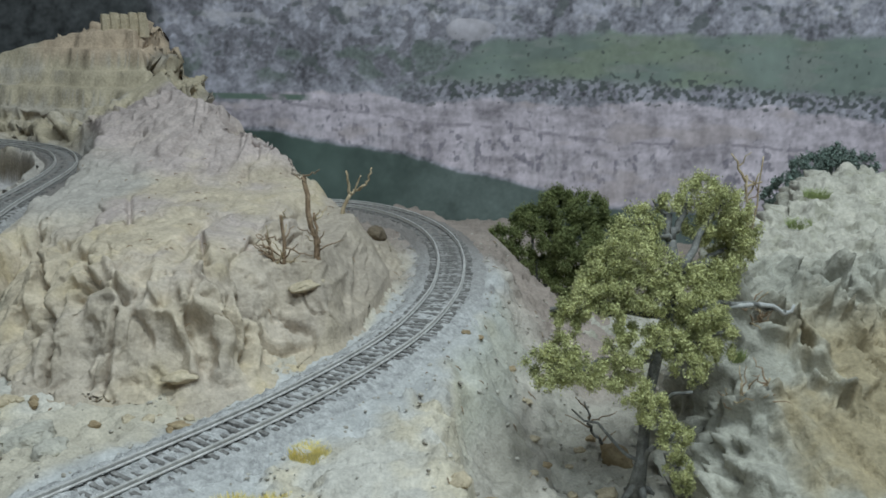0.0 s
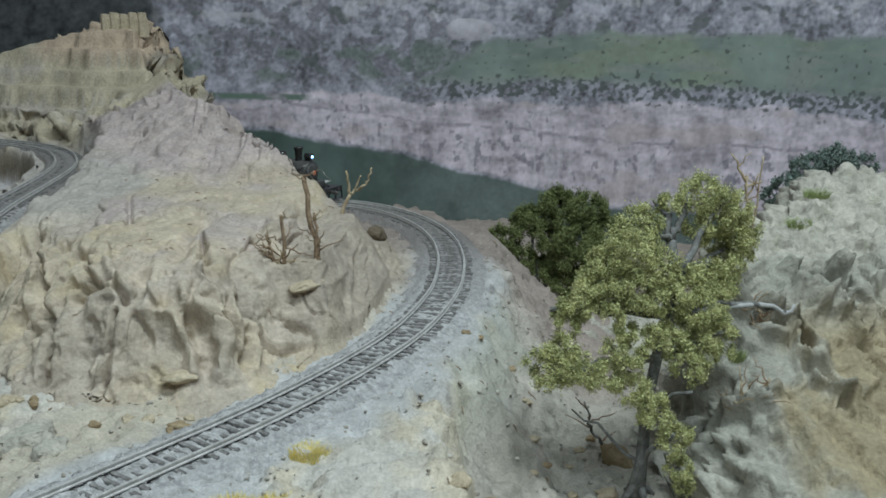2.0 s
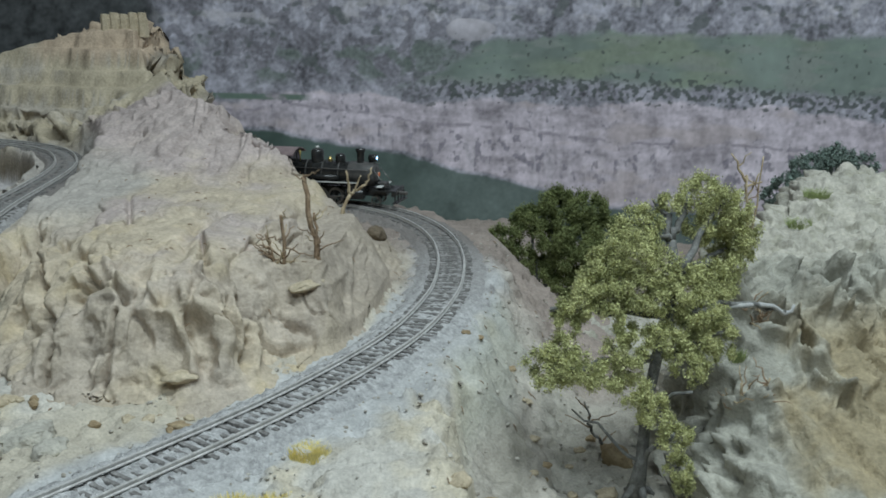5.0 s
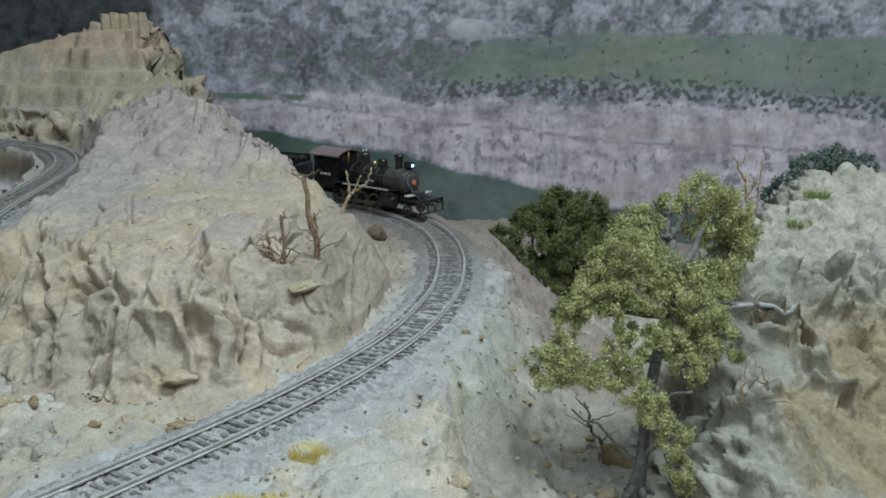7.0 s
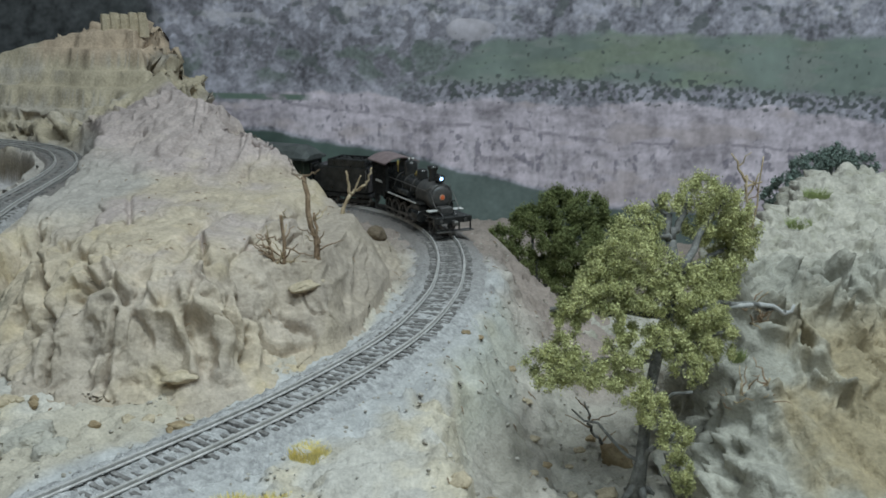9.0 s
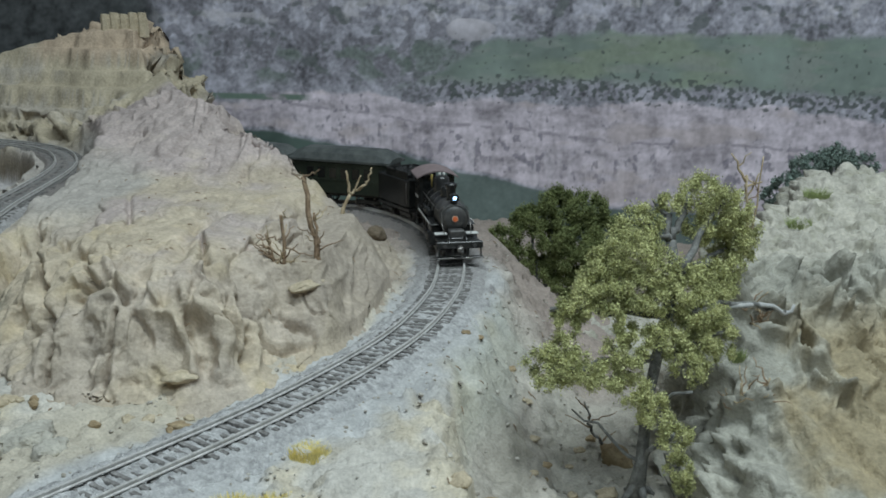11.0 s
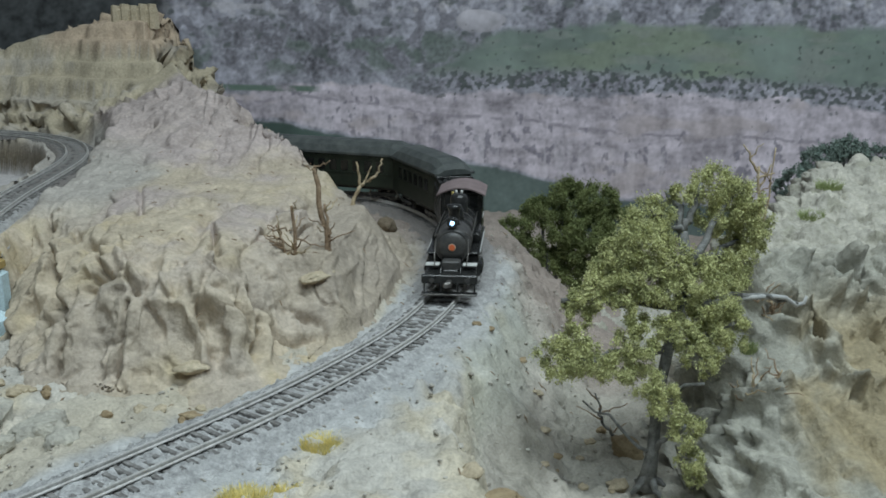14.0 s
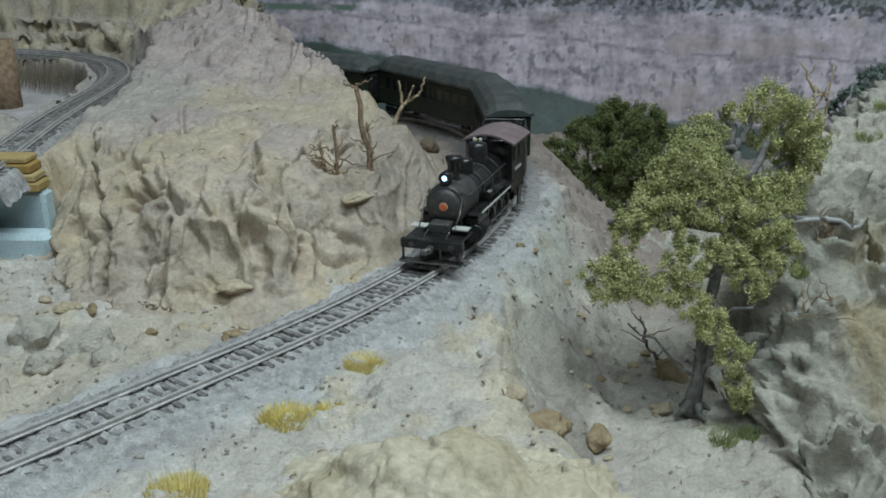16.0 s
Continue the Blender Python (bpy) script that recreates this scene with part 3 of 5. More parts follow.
# ---- the pale rock mound at the layout's edge ----
kx, ky = np.meshgrid(np.arange(-0.09, 0.085, 0.001), np.arange(0.15, 0.32, 0.001))
away = np.hypot((kx + 0.014) / 0.068, (ky - 0.234) / 0.056) + 0.16 * fbm(kx * 28, ky * 28, 0, 3, 91)
KZ = ground_height(kx, ky) - 0.004 + 0.027 * (1 - smooth(0.05, 1.0, away))
clear = smooth(0.020, 0.034, nearest(kx, ky, MAIN)[0])
RX, RY, RZ = with_relief(kx, ky, KZ, 0.0045, 36, 95, 0.6)
CREAM = material("cream_plaster", (0.52, 0.45, 0.31), (0.66, 0.60, 0.46), 30, 0.92, bump=0.4, fine=420, dist=0.0012, crag=0.0012)
mound = grid_mesh("rock_mound", RX, RY, RZ, CREAM, (away < 1.0) & (clear > 0.9))
tagged(mound, "low tan rock mound beside the track", "rock mound")


# ---- painted canyon mural on the wall behind the layout ----
MURAL_Y = 1.10


def mural_colours(X, Z):
    n1, n2, n3 = fbm(X * 14, Z * 14, 0, 5, 101), fbm(X * 60, Z * 60, 0, 4, 102), fbm(X * 200, Z * 200, 0, 3, 103)
    streak = 0.55 * fbm(X * 80, Z * 22, 0, 4, 104) + 0.8 * fbm(X * 22, Z * 90, 0, 4, 114)
    rock = np.array([0.235, 0.23, 0.265])[None, None] * np.clip(1 + 0.35 * n1 + 0.48 * n2 + 0.36 * n3 + 0.28 * smooth(0.62, 0.85, ridged(X * 34, Z * 34, 0, 3, 115)), 0.25, 2.2)[..., None]

    def lay(c, mask, col, jitter):
        return c * (1 - mask[..., None]) + np.array(col)[None, None] * (1 + jitter)[..., None] * mask[..., None]

    edge = 0.010 * n1 + 0.004 * n2
    # rugged upper cliffs with scrub
    rug = smooth(0.02, 0.10, np.maximum(ridged(X * 24, Z * 24, 0, 4, 105) - 0.62, 0))
    c = lay(rock, rug * smooth(0.07, 0.10, Z) * smooth(0.10, -0.02, X) * 0.6, (0.11, 0.105, 0.12), n3 * 0.3)
    c = lay(c, smooth(0.30, 0.55, fbm(X * 40, Z * 55, 0, 3, 106)) * smooth(0.06, 0.09, Z) * 0.8, (0.09, 0.10, 0.10), n3 * 0.2)
    pale = smooth(0.1, 0.5, streak + 0.4 * n2) * smooth(0.138, 0.148, Z + edge)
    c = lay(c, pale * 0.5, (0.40, 0.38, 0.40), n3 * 0.2)
    c = lay(c, smooth(0.10, 0.35, fbm(X * 18, Z * 26, 0, 4, 116)) * smooth(0.05, 0.0, X) * smooth(0.07, 0.085, Z) * smooth(0.135, 0.11, Z) * 0.75, (0.115, 0.14, 0.125), n3 * 0.3)
    # lower cliff: pale pink, streaked
    up = np.interp(X, [-0.6, -0.26, -0.17, -0.06, 0.10, 0.20, 0.33, 0.50, 0.8], [0.060, 0.058, 0.070, 0.060, 0.058, 0.056, 0.050, 0.036, 0.03])
    low = np.interp(X, [-0.6, -0.20, -0.055, 0.02, 0.076, 0.2, 0.5, 0.8], [0.024, 0.022, -0.004, -0.024, -0.036, -0.070, -0.085, -0.09])
    band = smooth(0, 0.006, up + edge - Z) * smooth(0, 0.004, Z - low + 0.4 * edge)
    c = lay(c, band, (0.375, 0.335, 0.375), 0.32 * n1 + 0.34 * streak + 0.28 * n2 + 0.20 * n3)
    nook = 0.7 * smooth(0.25, 0.50, fbm(X * 120, Z * 85, 0, 3, 107) + 0.10 - 9 * np.abs(Z - (0.35 * up + 0.65 * low))) * smooth(-0.35, 0.3, n1 + 0.3)
    c = lay(c, nook * band, (0.13, 0.12, 0.15), n3 * 0.3)
    drip = smooth(0.05, 0.4, fbm(X * 120, Z * 16, 0, 3, 123)) * smooth(0.002, 0.03, (up + low) / 2 + 0.008 + 0.6 * edge - Z)
    c = lay(c, drip * band * 0.55, (0.45, 0.41, 0.45), 0.15 * n3)
    c = lay(c, band * smooth(0.1, 0.5, fbm(X * 12, Z * 30, 0, 4, 124)) * 0.45, (0.36, 0.305, 0.30), 0.2 * n2)
    seam = smooth(0.0028, 0.0008, np.abs(Z - (up * 0.62 + low * 0.38) - 0.5 * edge)) * smooth(-0.1, 0.3, n2 + 0.2)
    c = lay(c, seam * band * 0.6, (0.17, 0.15, 0.18), n3 * 0.2)
    # green meadow above the lower cliff
    m_up = np.interp(X, [-0.07, 0.0, 0.054, 0.136, 0.5, 0.8], [0.072, 0.098, 0.128, 0.137, 0.130, 0.12])
    m_lo = np.interp(X, [-0.07, 0.055, 0.2, 0.33, 0.5, 0.8], [0.066, 0.073, 0.073, 0.066, 0.051, 0.04])
    mead = smooth(0, 0.009, m_up + 0.7 * edge - Z) * smooth(-0.004, 0.010, Z - m_lo + 0.8 * edge) * smooth(-0.07, -0.04, X)
    c = lay(c, mead, (0.156, 0.190, 0.172), 0.26 * n1 + 0.12 * n2)
    c = lay(c, mead * smooth(0.30, 0.5, fbm(X * 30, Z * 90, 0, 3, 113)) * 0.5, (0.17, 0.215, 0.18), n3 * 0.1)
    c = lay(c, mead * smooth(0.05, 0.16, X) * smooth(0.42, 0.28, X + 0.1 * n1) * smooth(-0.35, 0.25, fbm(X * 9, Z * 30, 0, 3, 121)) * 0.6, (0.188, 0.218, 0.158), 0.15 * n2 + 0.1 * n3)
    c = lay(c, mead * smooth(0.10, 0.45, fbm(X * 16, Z * 70, 0, 4, 122)) * 0.45, (0.205, 0.215, 0.205), 0.15 * n3)
    # pale boulder at the meadow's corner
    rim = ((X - 0.030) / 0.030) ** 2 + ((Z - 0.134) / 0.013) ** 2 + 0.5 * n1
    c = lay(c, smooth(1.05, 0.85, rim) * 0.8, (0.36, 0.34, 0.37), 0.3 * n2 + 0.5 * (Z - 0.134) / 0.013 * 0.5)
    scrub = 0.85 * smooth(0.38, 0.60, fbm(X * 130, Z * 150, 0, 2, 108) + 0.55 * smooth(0.022, 0.004, np.abs(Z - m_lo + 0.004)) - 0.12) * smooth(-0.09, 0.02, X) * smooth(0.145, 0.12, Z) * smooth(0.040, 0.018, m_lo - Z)
    c = lay(c, scrub * smooth(0.004, 0.012, Z - low), (0.065, 0.075, 0.072), n3 * 0.2)
    # thin bench of green and the grassy foot
    bench = smooth(0.0045, 0.002, np.abs(Z - 0.060 + 0.02 * (X + 0.2))) * smooth(-0.145, -0.165, X)
    c = lay(c, bench * smooth(-0.5, 0.2, n2 + 0.3), (0.105, 0.145, 0.12), n3 * 0.1)
    foot = smooth(0, 0.004, low - 0.3 * edge - Z)
    c = lay(c, foot, (0.062, 0.090, 0.080), 0.35 * n1 + 0.10 * n2)
    c = lay(c, foot * smooth(-0.17, 0.06, X + 0.03 * n1) * 0.85, (0.098, 0.122, 0.116), 0.3 * n1 + 0.2 * n2 + 0.15 * n3)
    # dark upper left: shadow over the mural's left end, put into its colours
    dark = smooth(-0.30, -0.335, X + 0.4 * (Z - 0.15) + edge) * smooth(0.05, 0.09, Z)
    c = lay(c, dark, (0.045, 0.048, 0.05), 0.6 * n2 + 0.3 * n3)
    return np.clip(c * 1.5, 0.004, 0.9)


mx, mz = spread(-1.3, 1.3, -0.46, 0.60, 0.0013, 0.02), spread(-0.28, 0.75, -0.10, 0.175, 0.0013, 0.02)
MX, MZ = np.meshgrid(mx, mz)
mural = grid_mesh("backdrop", MX, np.full(MX.shape, MURAL_Y), MZ, paint("unused", (0.5, 0.5, 0.5)))
tint = mural.data.color_attributes.new("tint", "FLOAT_COLOR", "POINT")
rgba = np.ones((MX.size, 4), np.float32)
rgba[:, :3] = mural_colours(MX, MZ).reshape(-1, 3)
tint.data.foreach_set("color", rgba.ravel())
MURAL = material("painted_mural", (0.3, 0.3, 0.3), (0.3, 0.3, 0.3), 60, 0.9, bump=0.15, fine=500)
att = MURAL.node_tree.nodes.new("ShaderNodeVertexColor")
att.layer_name = "tint"
MURAL.node_tree.links.new(att.outputs[0], MURAL.node_tree.nodes["Principled BSDF"].inputs["Base Color"])
mural.data.materials[0] = MURAL
tagged(mural, "flat painted mural of purple canyon cliffs and green meadows", "mural", kind="structure")

# ---- the hall round the layout ----
HALL = material("hall_plaster", (0.34, 0.34, 0.36), (0.42, 0.42, 0.44), 3, 0.9, bump=0.1)
for nm, c, s in (("wall_north", (0, 2.60, 0.25), (5.2, 0.1, 2.9)), ("wall_south", (0, -2.60, 0.25), (5.2, 0.1, 2.9)), ("wall_east", (2.65, 0, 0.25), (0.1, 5.1, 2.9)),
                 ("wall_west", (-2.65, 0, 0.25), (0.1, 5.1, 2.9)), ("ceiling", (0, 0, 1.75), (5.4, 5.3, 0.1)), ("floor", (0, 0, -1.25), (5.4, 5.3, 0.1))):
    ob = new(nm, Shape().box(c, s).mesh(nm, HALL))
    tagged(ob, "plain grey plaster of the exhibition hall", nm.split("_")[0], kind="structure")
bench_ = Shape().box((0.02, 0.555, -0.62), (2.1, 1.2, 0.90), 0.004)
tagged(new("layout_base", bench_.mesh("layout_base", paint("dark_board", (0.05, 0.05, 0.055), 0.8))), "dark board base that carries the model landscape", "layout base", kind="structure")


# ---- tracks: ballast bed, ties one by one, two rails ----
GAUGE = 0.0165


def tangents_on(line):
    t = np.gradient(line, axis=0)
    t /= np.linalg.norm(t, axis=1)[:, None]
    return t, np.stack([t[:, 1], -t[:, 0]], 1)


def sweep(line, z, profile):
    """A solid swept along a line; profile of (sideways, up)."""
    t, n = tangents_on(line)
    k, m = len(profile), len(line)
    co = np.zeros((m, k, 3))
    for j, (a, b) in enumerate(profile):
        co[:, j, :2] = line + n * a
        co[:, j, 2] = z + b
    sh = Shape()
    faces = [(i * k + j, i * k + (j + 1) % k, (i + 1) * k + (j + 1) % k, (i + 1) * k + j) for i in range(m - 1) for j in range(k)]
    faces += [tuple(range(k))[::-1], tuple(range((m - 1) * k, m * k))]
    return sh.add(co.reshape(-1, 3), faces)


def railway(name, label, line, z, spacing, half=0.030):
    root = thing(name, label, "railway track", kind="structure")
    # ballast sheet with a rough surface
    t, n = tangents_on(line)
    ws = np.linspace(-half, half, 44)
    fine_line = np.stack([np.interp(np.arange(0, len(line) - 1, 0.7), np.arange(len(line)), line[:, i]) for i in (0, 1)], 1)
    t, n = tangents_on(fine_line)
    X = fine_line[:, None, 0] + n[:, None, 0] * ws
    Y = fine_line[:, None, 1] + n[:, None, 1] * ws
    W = np.broadcast_to(np.abs(ws), X.shape)
    Z = z - 0.0034 - 0.0042 * smooth(0.014, half - 0.002, W) - 0.006 * smooth(half - 0.004, half, W)
    Z = Z + 0.0016 * fbm(X * 380, Y * 380, 0, 2, 121) + 0.0008 * perlin(X * 150, Y * 150, 0, 122)
    bed = grid_mesh("ballast", X, Y, Z, BALLAST)
    bed.parent = root
    bed["kind"] = "stuff"
    for sgn in (-1, 1):
        a = sgn * GAUGE / 2
        prof = [(a - 0.0009, -0.0022), (a + 0.0009, -0.0022), (a + 0.0009, -0.0018), (a + 0.0003, -0.0015), (a + 0.00055, -0.0003), (a + 0.0004, 0), (a - 0.0004, 0), (a - 0.00055, -0.0003), (a - 0.0003, -0.0015), (a - 0.0009, -0.0018)]
        part("rail", sweep(line, z, prof), RAIL, root, "weathered grey steel rail")
    tie = Shape().box((0, 0, 0), (0.0275, 0.0023, 0.0026), 0.0003).mesh("tie", TIE)
    s, k = 0.004, 0
    rnd = random.Random(5)
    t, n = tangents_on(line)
    while s < 0.002 * (len(line) - 2):
        i = int(s / 0.002)
        f = s / 0.002 - i
        p = line[i] * (1 - f) + line[i + 1] * f
        ob = part("tie", tie, TIE, root, at=pose(p[0] + rnd.uniform(-0.0004, 0.0004), p[1], z - 0.0040 - 0.0005 * float(smooth(0.36, 0.28, p[1])) + rnd.uniform(-0.0005, 0.0004), 0, 0, math.degrees(math.atan2(t[i][1], t[i][0])) - 90 + rnd.uniform(-1.5, 1.5)))
        s += spacing
    return root


SEEN = MAIN[(MAIN[:, 0] > -0.30) & (MAIN[:, 1] < 0.90)]
railway("main_track", "weathered model railway track curving on grey ballast", SEEN, 0.0, 0.0049)
railway("upper_track", "curved model track on a shelf of the hill", UPPER, UP_Z, 0.0052, 0.021)


# ---- plants ----
def leaf_cloud(centres, count, size, seed, flat=0.75):
    """Many small leaf flakes gathered in clumps round the centres (x, y, z, radius)."""
    r = np.random.RandomState(seed)
    vol = np.array([c[3] ** 2 for c in centres])
    share = (vol / vol.sum() * count).astype(int)
    co = []
    for (cx, cy, cz, rad), k in zip(centres, share):
        clumps = max(10, k // 150)
        d = r.normal(size=(clumps, 3))
        d /= np.linalg.norm(d, axis=1)[:, None]
        base = d * (rad * r.uniform(0.45, 1.0, clumps) ** 0.6)[:, None] * [1, 1, flat]
        pick = r.randint(0, clumps, k)
        spreadv = r.normal(size=(k, 3)) * (0.0006 + rad * 0.065) * [1, 1, 1.25]
        co.append(base[pick] + spreadv + [cx, cy, cz])
    co = np.concatenate(co)
    n = len(co)
    a, b = r.normal(size=(n, 3)), r.normal(size=(n, 3))
    a /= np.linalg.norm(a, axis=1)[:, None]
    b -= a * (a * b).sum(1)[:, None]
    b /= np.linalg.norm(b, axis=1)[:, None]
    sz = size * r.uniform(0.6, 1.5, n)[:, None]
    tri = np.stack([co - a * sz, co + b * sz * 0.8, co + a * sz, co - b * sz * 0.8 + np.cross(a, b) * sz * 0.5], 1).reshape(-1, 3)
    sh = Shape()
    sh.v = tri.tolist()
    sh.f = [(4 * i, 4 * i + 1, 4 * i + 2, 4 * i + 3) for i in range(n)]
    sh.s = [False] * n
    return sh


def leaf_material(name, low, high):
    m = material(name, low, high, 120, 0.8, bump=0, fine=700)
    n, l = m.node_tree.nodes, m.node_tree.links
    geo, hsv = n.new("ShaderNodeNewGeometry"), n.new("ShaderNodeHueSaturation")
    rng = n.new("ShaderNodeMapRange")
    rng.inputs[3].default_value, rng.inputs[4].default_value = 0.78, 1.25
    l.new(geo.outputs["Random Per Island"], rng.inputs[0])
    sock = n["Principled BSDF"].inputs["Base Color"]
    l.new(sock.links[0].from_socket, hsv.inputs["Color"])
    l.new(rng.outputs[0], hsv.inputs["Value"])
    l.new(hsv.outputs[0], sock)
    return m


OLIVE = leaf_material("olive_foliage", (0.362, 0.381, 0.166), (0.73, 0.73, 0.368))
DEEP = leaf_material("deep_olive_foliage", (0.12, 0.15, 0.055), (0.28, 0.315, 0.125))
BLUEGREEN = leaf_material("blue_green_foliage", (0.17, 0.23, 0.20), (0.30, 0.37, 0.32))
STRAW = leaf_material("straw_grass", (0.90, 0.75, 0.25), (0.94, 0.84, 0.42))
FRESH = leaf_material("fresh_grass", (0.27, 0.33, 0.13), (0.40, 0.46, 0.21))


def bend(a, b, wob, r, k=7):
    """A crooked limb from a to b."""
    a, b = Vector(a), Vector(b)
    pts = []
    for i in range(k):
        t = i / (k - 1)
        j = Vector((r.uniform(-1, 1), r.uniform(-1, 1), r.uniform(-1, 1))) * wob * math.sin(math.pi * t)
        pts.append(a.lerp(b, t) + j)
    return pts


def limb(parent, name, a, b, r0, r1, wob, rnd, mat, label=""):
    pts = bend(a, b, wob, rnd)
    return part(name, Shape().tube(pts, [r0 + (r1 - r0) * i / (len(pts) - 1) for i in range(len(pts))], 8), mat, parent, label)


def gnarled_tree():
    root = thing("juniper_tree", "gnarled olive-green model tree with grey trunk in the gully", "tree", at=pose(*drawn_in(0.108, 0.483, -0.101)) @ Matrix.Scale(NEAR, 4))
    rnd = random.Random(3)
    o = Vector((0.108, 0.483, -0.101))
    L = lambda x, y, z: Vector((x, y, z)) - o
    spine = [L(0.106, 0.482, -0.106), L(0.109, 0.484, -0.085), L(0.112, 0.492, -0.055), L(0.118, 0.500, -0.030), L(0.125, 0.508, -0.008), L(0.129, 0.516, 0.014), L(0.128, 0.524, 0.030)]
    part("trunk", Shape().tube(spine, [0.0056, 0.0034, 0.0031, 0.0032, 0.0034, 0.0034, 0.0028], 10), BARK, root, "twisted grey bark")
    for i in range(4):
        a = i * 1.6 + 0.4
        limb(root, "root", L(0.107, 0.482, -0.097), L(0.107 + 0.011 * math.cos(a), 0.482 + 0.011 * math.sin(a), -0.106), 0.003, 0.0012, 0.001, rnd, BARK)
    for a, b, r0, r1 in ((spine[6], L(0.119, 0.532, 0.052), 0.0026, 0.0012), (spine[6], L(0.140, 0.538, 0.055), 0.0026, 0.0012), (spine[5], L(0.163, 0.542, 0.050), 0.0026, 0.0012),
                         (spine[5], L(0.165, 0.545, 0.020), 0.0024, 0.0012), (spine[4], L(0.058, 0.498, -0.002), 0.0028, 0.0014), (spine[4], L(0.160, 0.515, -0.004), 0.0028, 0.0014),
                         (L(0.160, 0.515, -0.004), L(0.196, 0.525, -0.012), 0.0016, 0.0010), (spine[3], L(0.055, 0.480, -0.030), 0.0024, 0.001), (spine[3], L(0.150, 0.490, -0.012), 0.0022, 0.001),
                         (spine[1], L(0.122, 0.470, -0.062), 0.0018, 0.0009), (spine[2], L(0.132, 0.474, -0.040), 0.0018, 0.0008), (spine[6], L(0.108, 0.520, 0.044), 0.002, 0.0008),
                         (spine[5], L(0.092, 0.512, 0.030), 0.0022, 0.0008), (spine[1], L(0.070, 0.486, -0.055), 0.0012, 0.0005)):
        limb(root, "branch", a, b, r0, r1, 0.004, rnd, BARK)
    hook = Shape().tube([L(0.160, 0.515, -0.006), L(0.178, 0.520, -0.006), L(0.188, 0.523, -0.008), L(0.195, 0.525, -0.013), L(0.200, 0.526, -0.012), L(0.201, 0.526, -0.008)], [0.0014, 0.0015, 0.0014, 0.0015, 0.0012, 0.0008], 8)
    part("branch", hook, material("bleached_branch", (0.42, 0.42, 0.42), (0.55, 0.55, 0.54), 200, 0.8), root, "bare bleached hooked branch")
    high = [(0.148, 0.541, 0.052, 0.016), (0.163, 0.545, 0.046, 0.014), (0.172, 0.547, 0.030, 0.015), (0.164, 0.540, 0.012, 0.014), (0.150, 0.525, 0.006, 0.015), (0.110, 0.525, 0.040, 0.013),
             (0.104, 0.514, 0.028, 0.018), (0.088, 0.506, 0.014, 0.014), (0.104, 0.505, 0.006, 0.017), (0.122, 0.50, 0.002, 0.013), (0.072, 0.495, 0.000, 0.010), (0.066, 0.490, -0.010, 0.008),
             (0.128, 0.530, 0.050, 0.008), (0.120, 0.508, 0.018, 0.012), (0.094, 0.500, 0.002, 0.012), (0.135, 0.512, 0.012, 0.010), (0.078, 0.500, 0.008, 0.010), (0.150, 0.538, 0.034, 0.012)]
    low = [(0.140, 0.50, -0.004, 0.014), (0.152, 0.50, -0.014, 0.010), (0.118, 0.490, -0.018, 0.012), (0.098, 0.486, -0.022, 0.012), (0.056, 0.480, -0.030, 0.014), (0.072, 0.480, -0.028, 0.013),
             (0.085, 0.480, -0.034, 0.011), (0.100, 0.478, -0.040, 0.011), (0.112, 0.474, -0.050, 0.011), (0.122, 0.470, -0.064, 0.010), (0.126, 0.467, -0.080, 0.009), (0.128, 0.466, -0.090, 0.006),
             (0.132, 0.482, -0.030, 0.010), (0.152, 0.490, -0.024, 0.007), (0.142, 0.486, -0.018, 0.009)]
    fill = [(0.100, 0.490, -0.010, 0.009), (0.134, 0.492, -0.020, 0.010), (0.090, 0.508, 0.022, 0.011), (0.068, 0.497, -0.004, 0.009), (0.128, 0.505, -0.010, 0.010), (0.160, 0.530, 0.000, 0.010), (0.176, 0.548, 0.020, 0.010), (0.062, 0.484, -0.022, 0.010), (0.160, 0.543, 0.038, 0.012)]
    part("crown", leaf_cloud([(x - o.x, y - o.y, z - o.z, r) for x, y, z, r in high + low + fill], 170000, 0.00050, 9), OLIVE, root, "tufted olive-green foliage")
    return root


def bush(name, label, x, y, z, blobs, mat, seed, count, size, stem=0.03):
    root = thing(name, label, "bush", at=pose(x, y, z))
    rnd = random.Random(seed)
    for i, b in enumerate(blobs[:4]):
        limb(root, "stem", (rnd.uniform(-0.004, 0.004), 0, 0), b[:3], 0.0022, 0.0008, 0.003, rnd, BARK)
    part("crown", leaf_cloud(blobs, count, size, seed), mat, root)
    return root


gnarled_tree()
bush("round_bush", "dense dark olive bush with pale stems beside the track", 0.079, 0.735, -0.059,
     [(-0.030, 0.0, 0.040, 0.014), (-0.010, 0.01, 0.054, 0.015), (0.012, 0.015, 0.064, 0.017), (0.034, 0.012, 0.060, 0.019), (0.052, 0.008, 0.044, 0.016), (0.008, 0.0, 0.042, 0.018), (0.030, 0.0, 0.038, 0.020), (-0.040, 0.0, 0.030, 0.011), (0.054, 0.0, 0.024, 0.015),
      (0.022, 0.0, 0.022, 0.017), (0.060, 0.0, 0.008, 0.014), (0.040, 0.0, 0.006, 0.016), (-0.018, 0, 0.026, 0.013), (-0.050, 0.0, 0.036, 0.009), (-0.002, 0, 0.016, 0.013), (0.016, 0, 0.004, 0.014)], DEEP, 21, 120000, 0.0006)
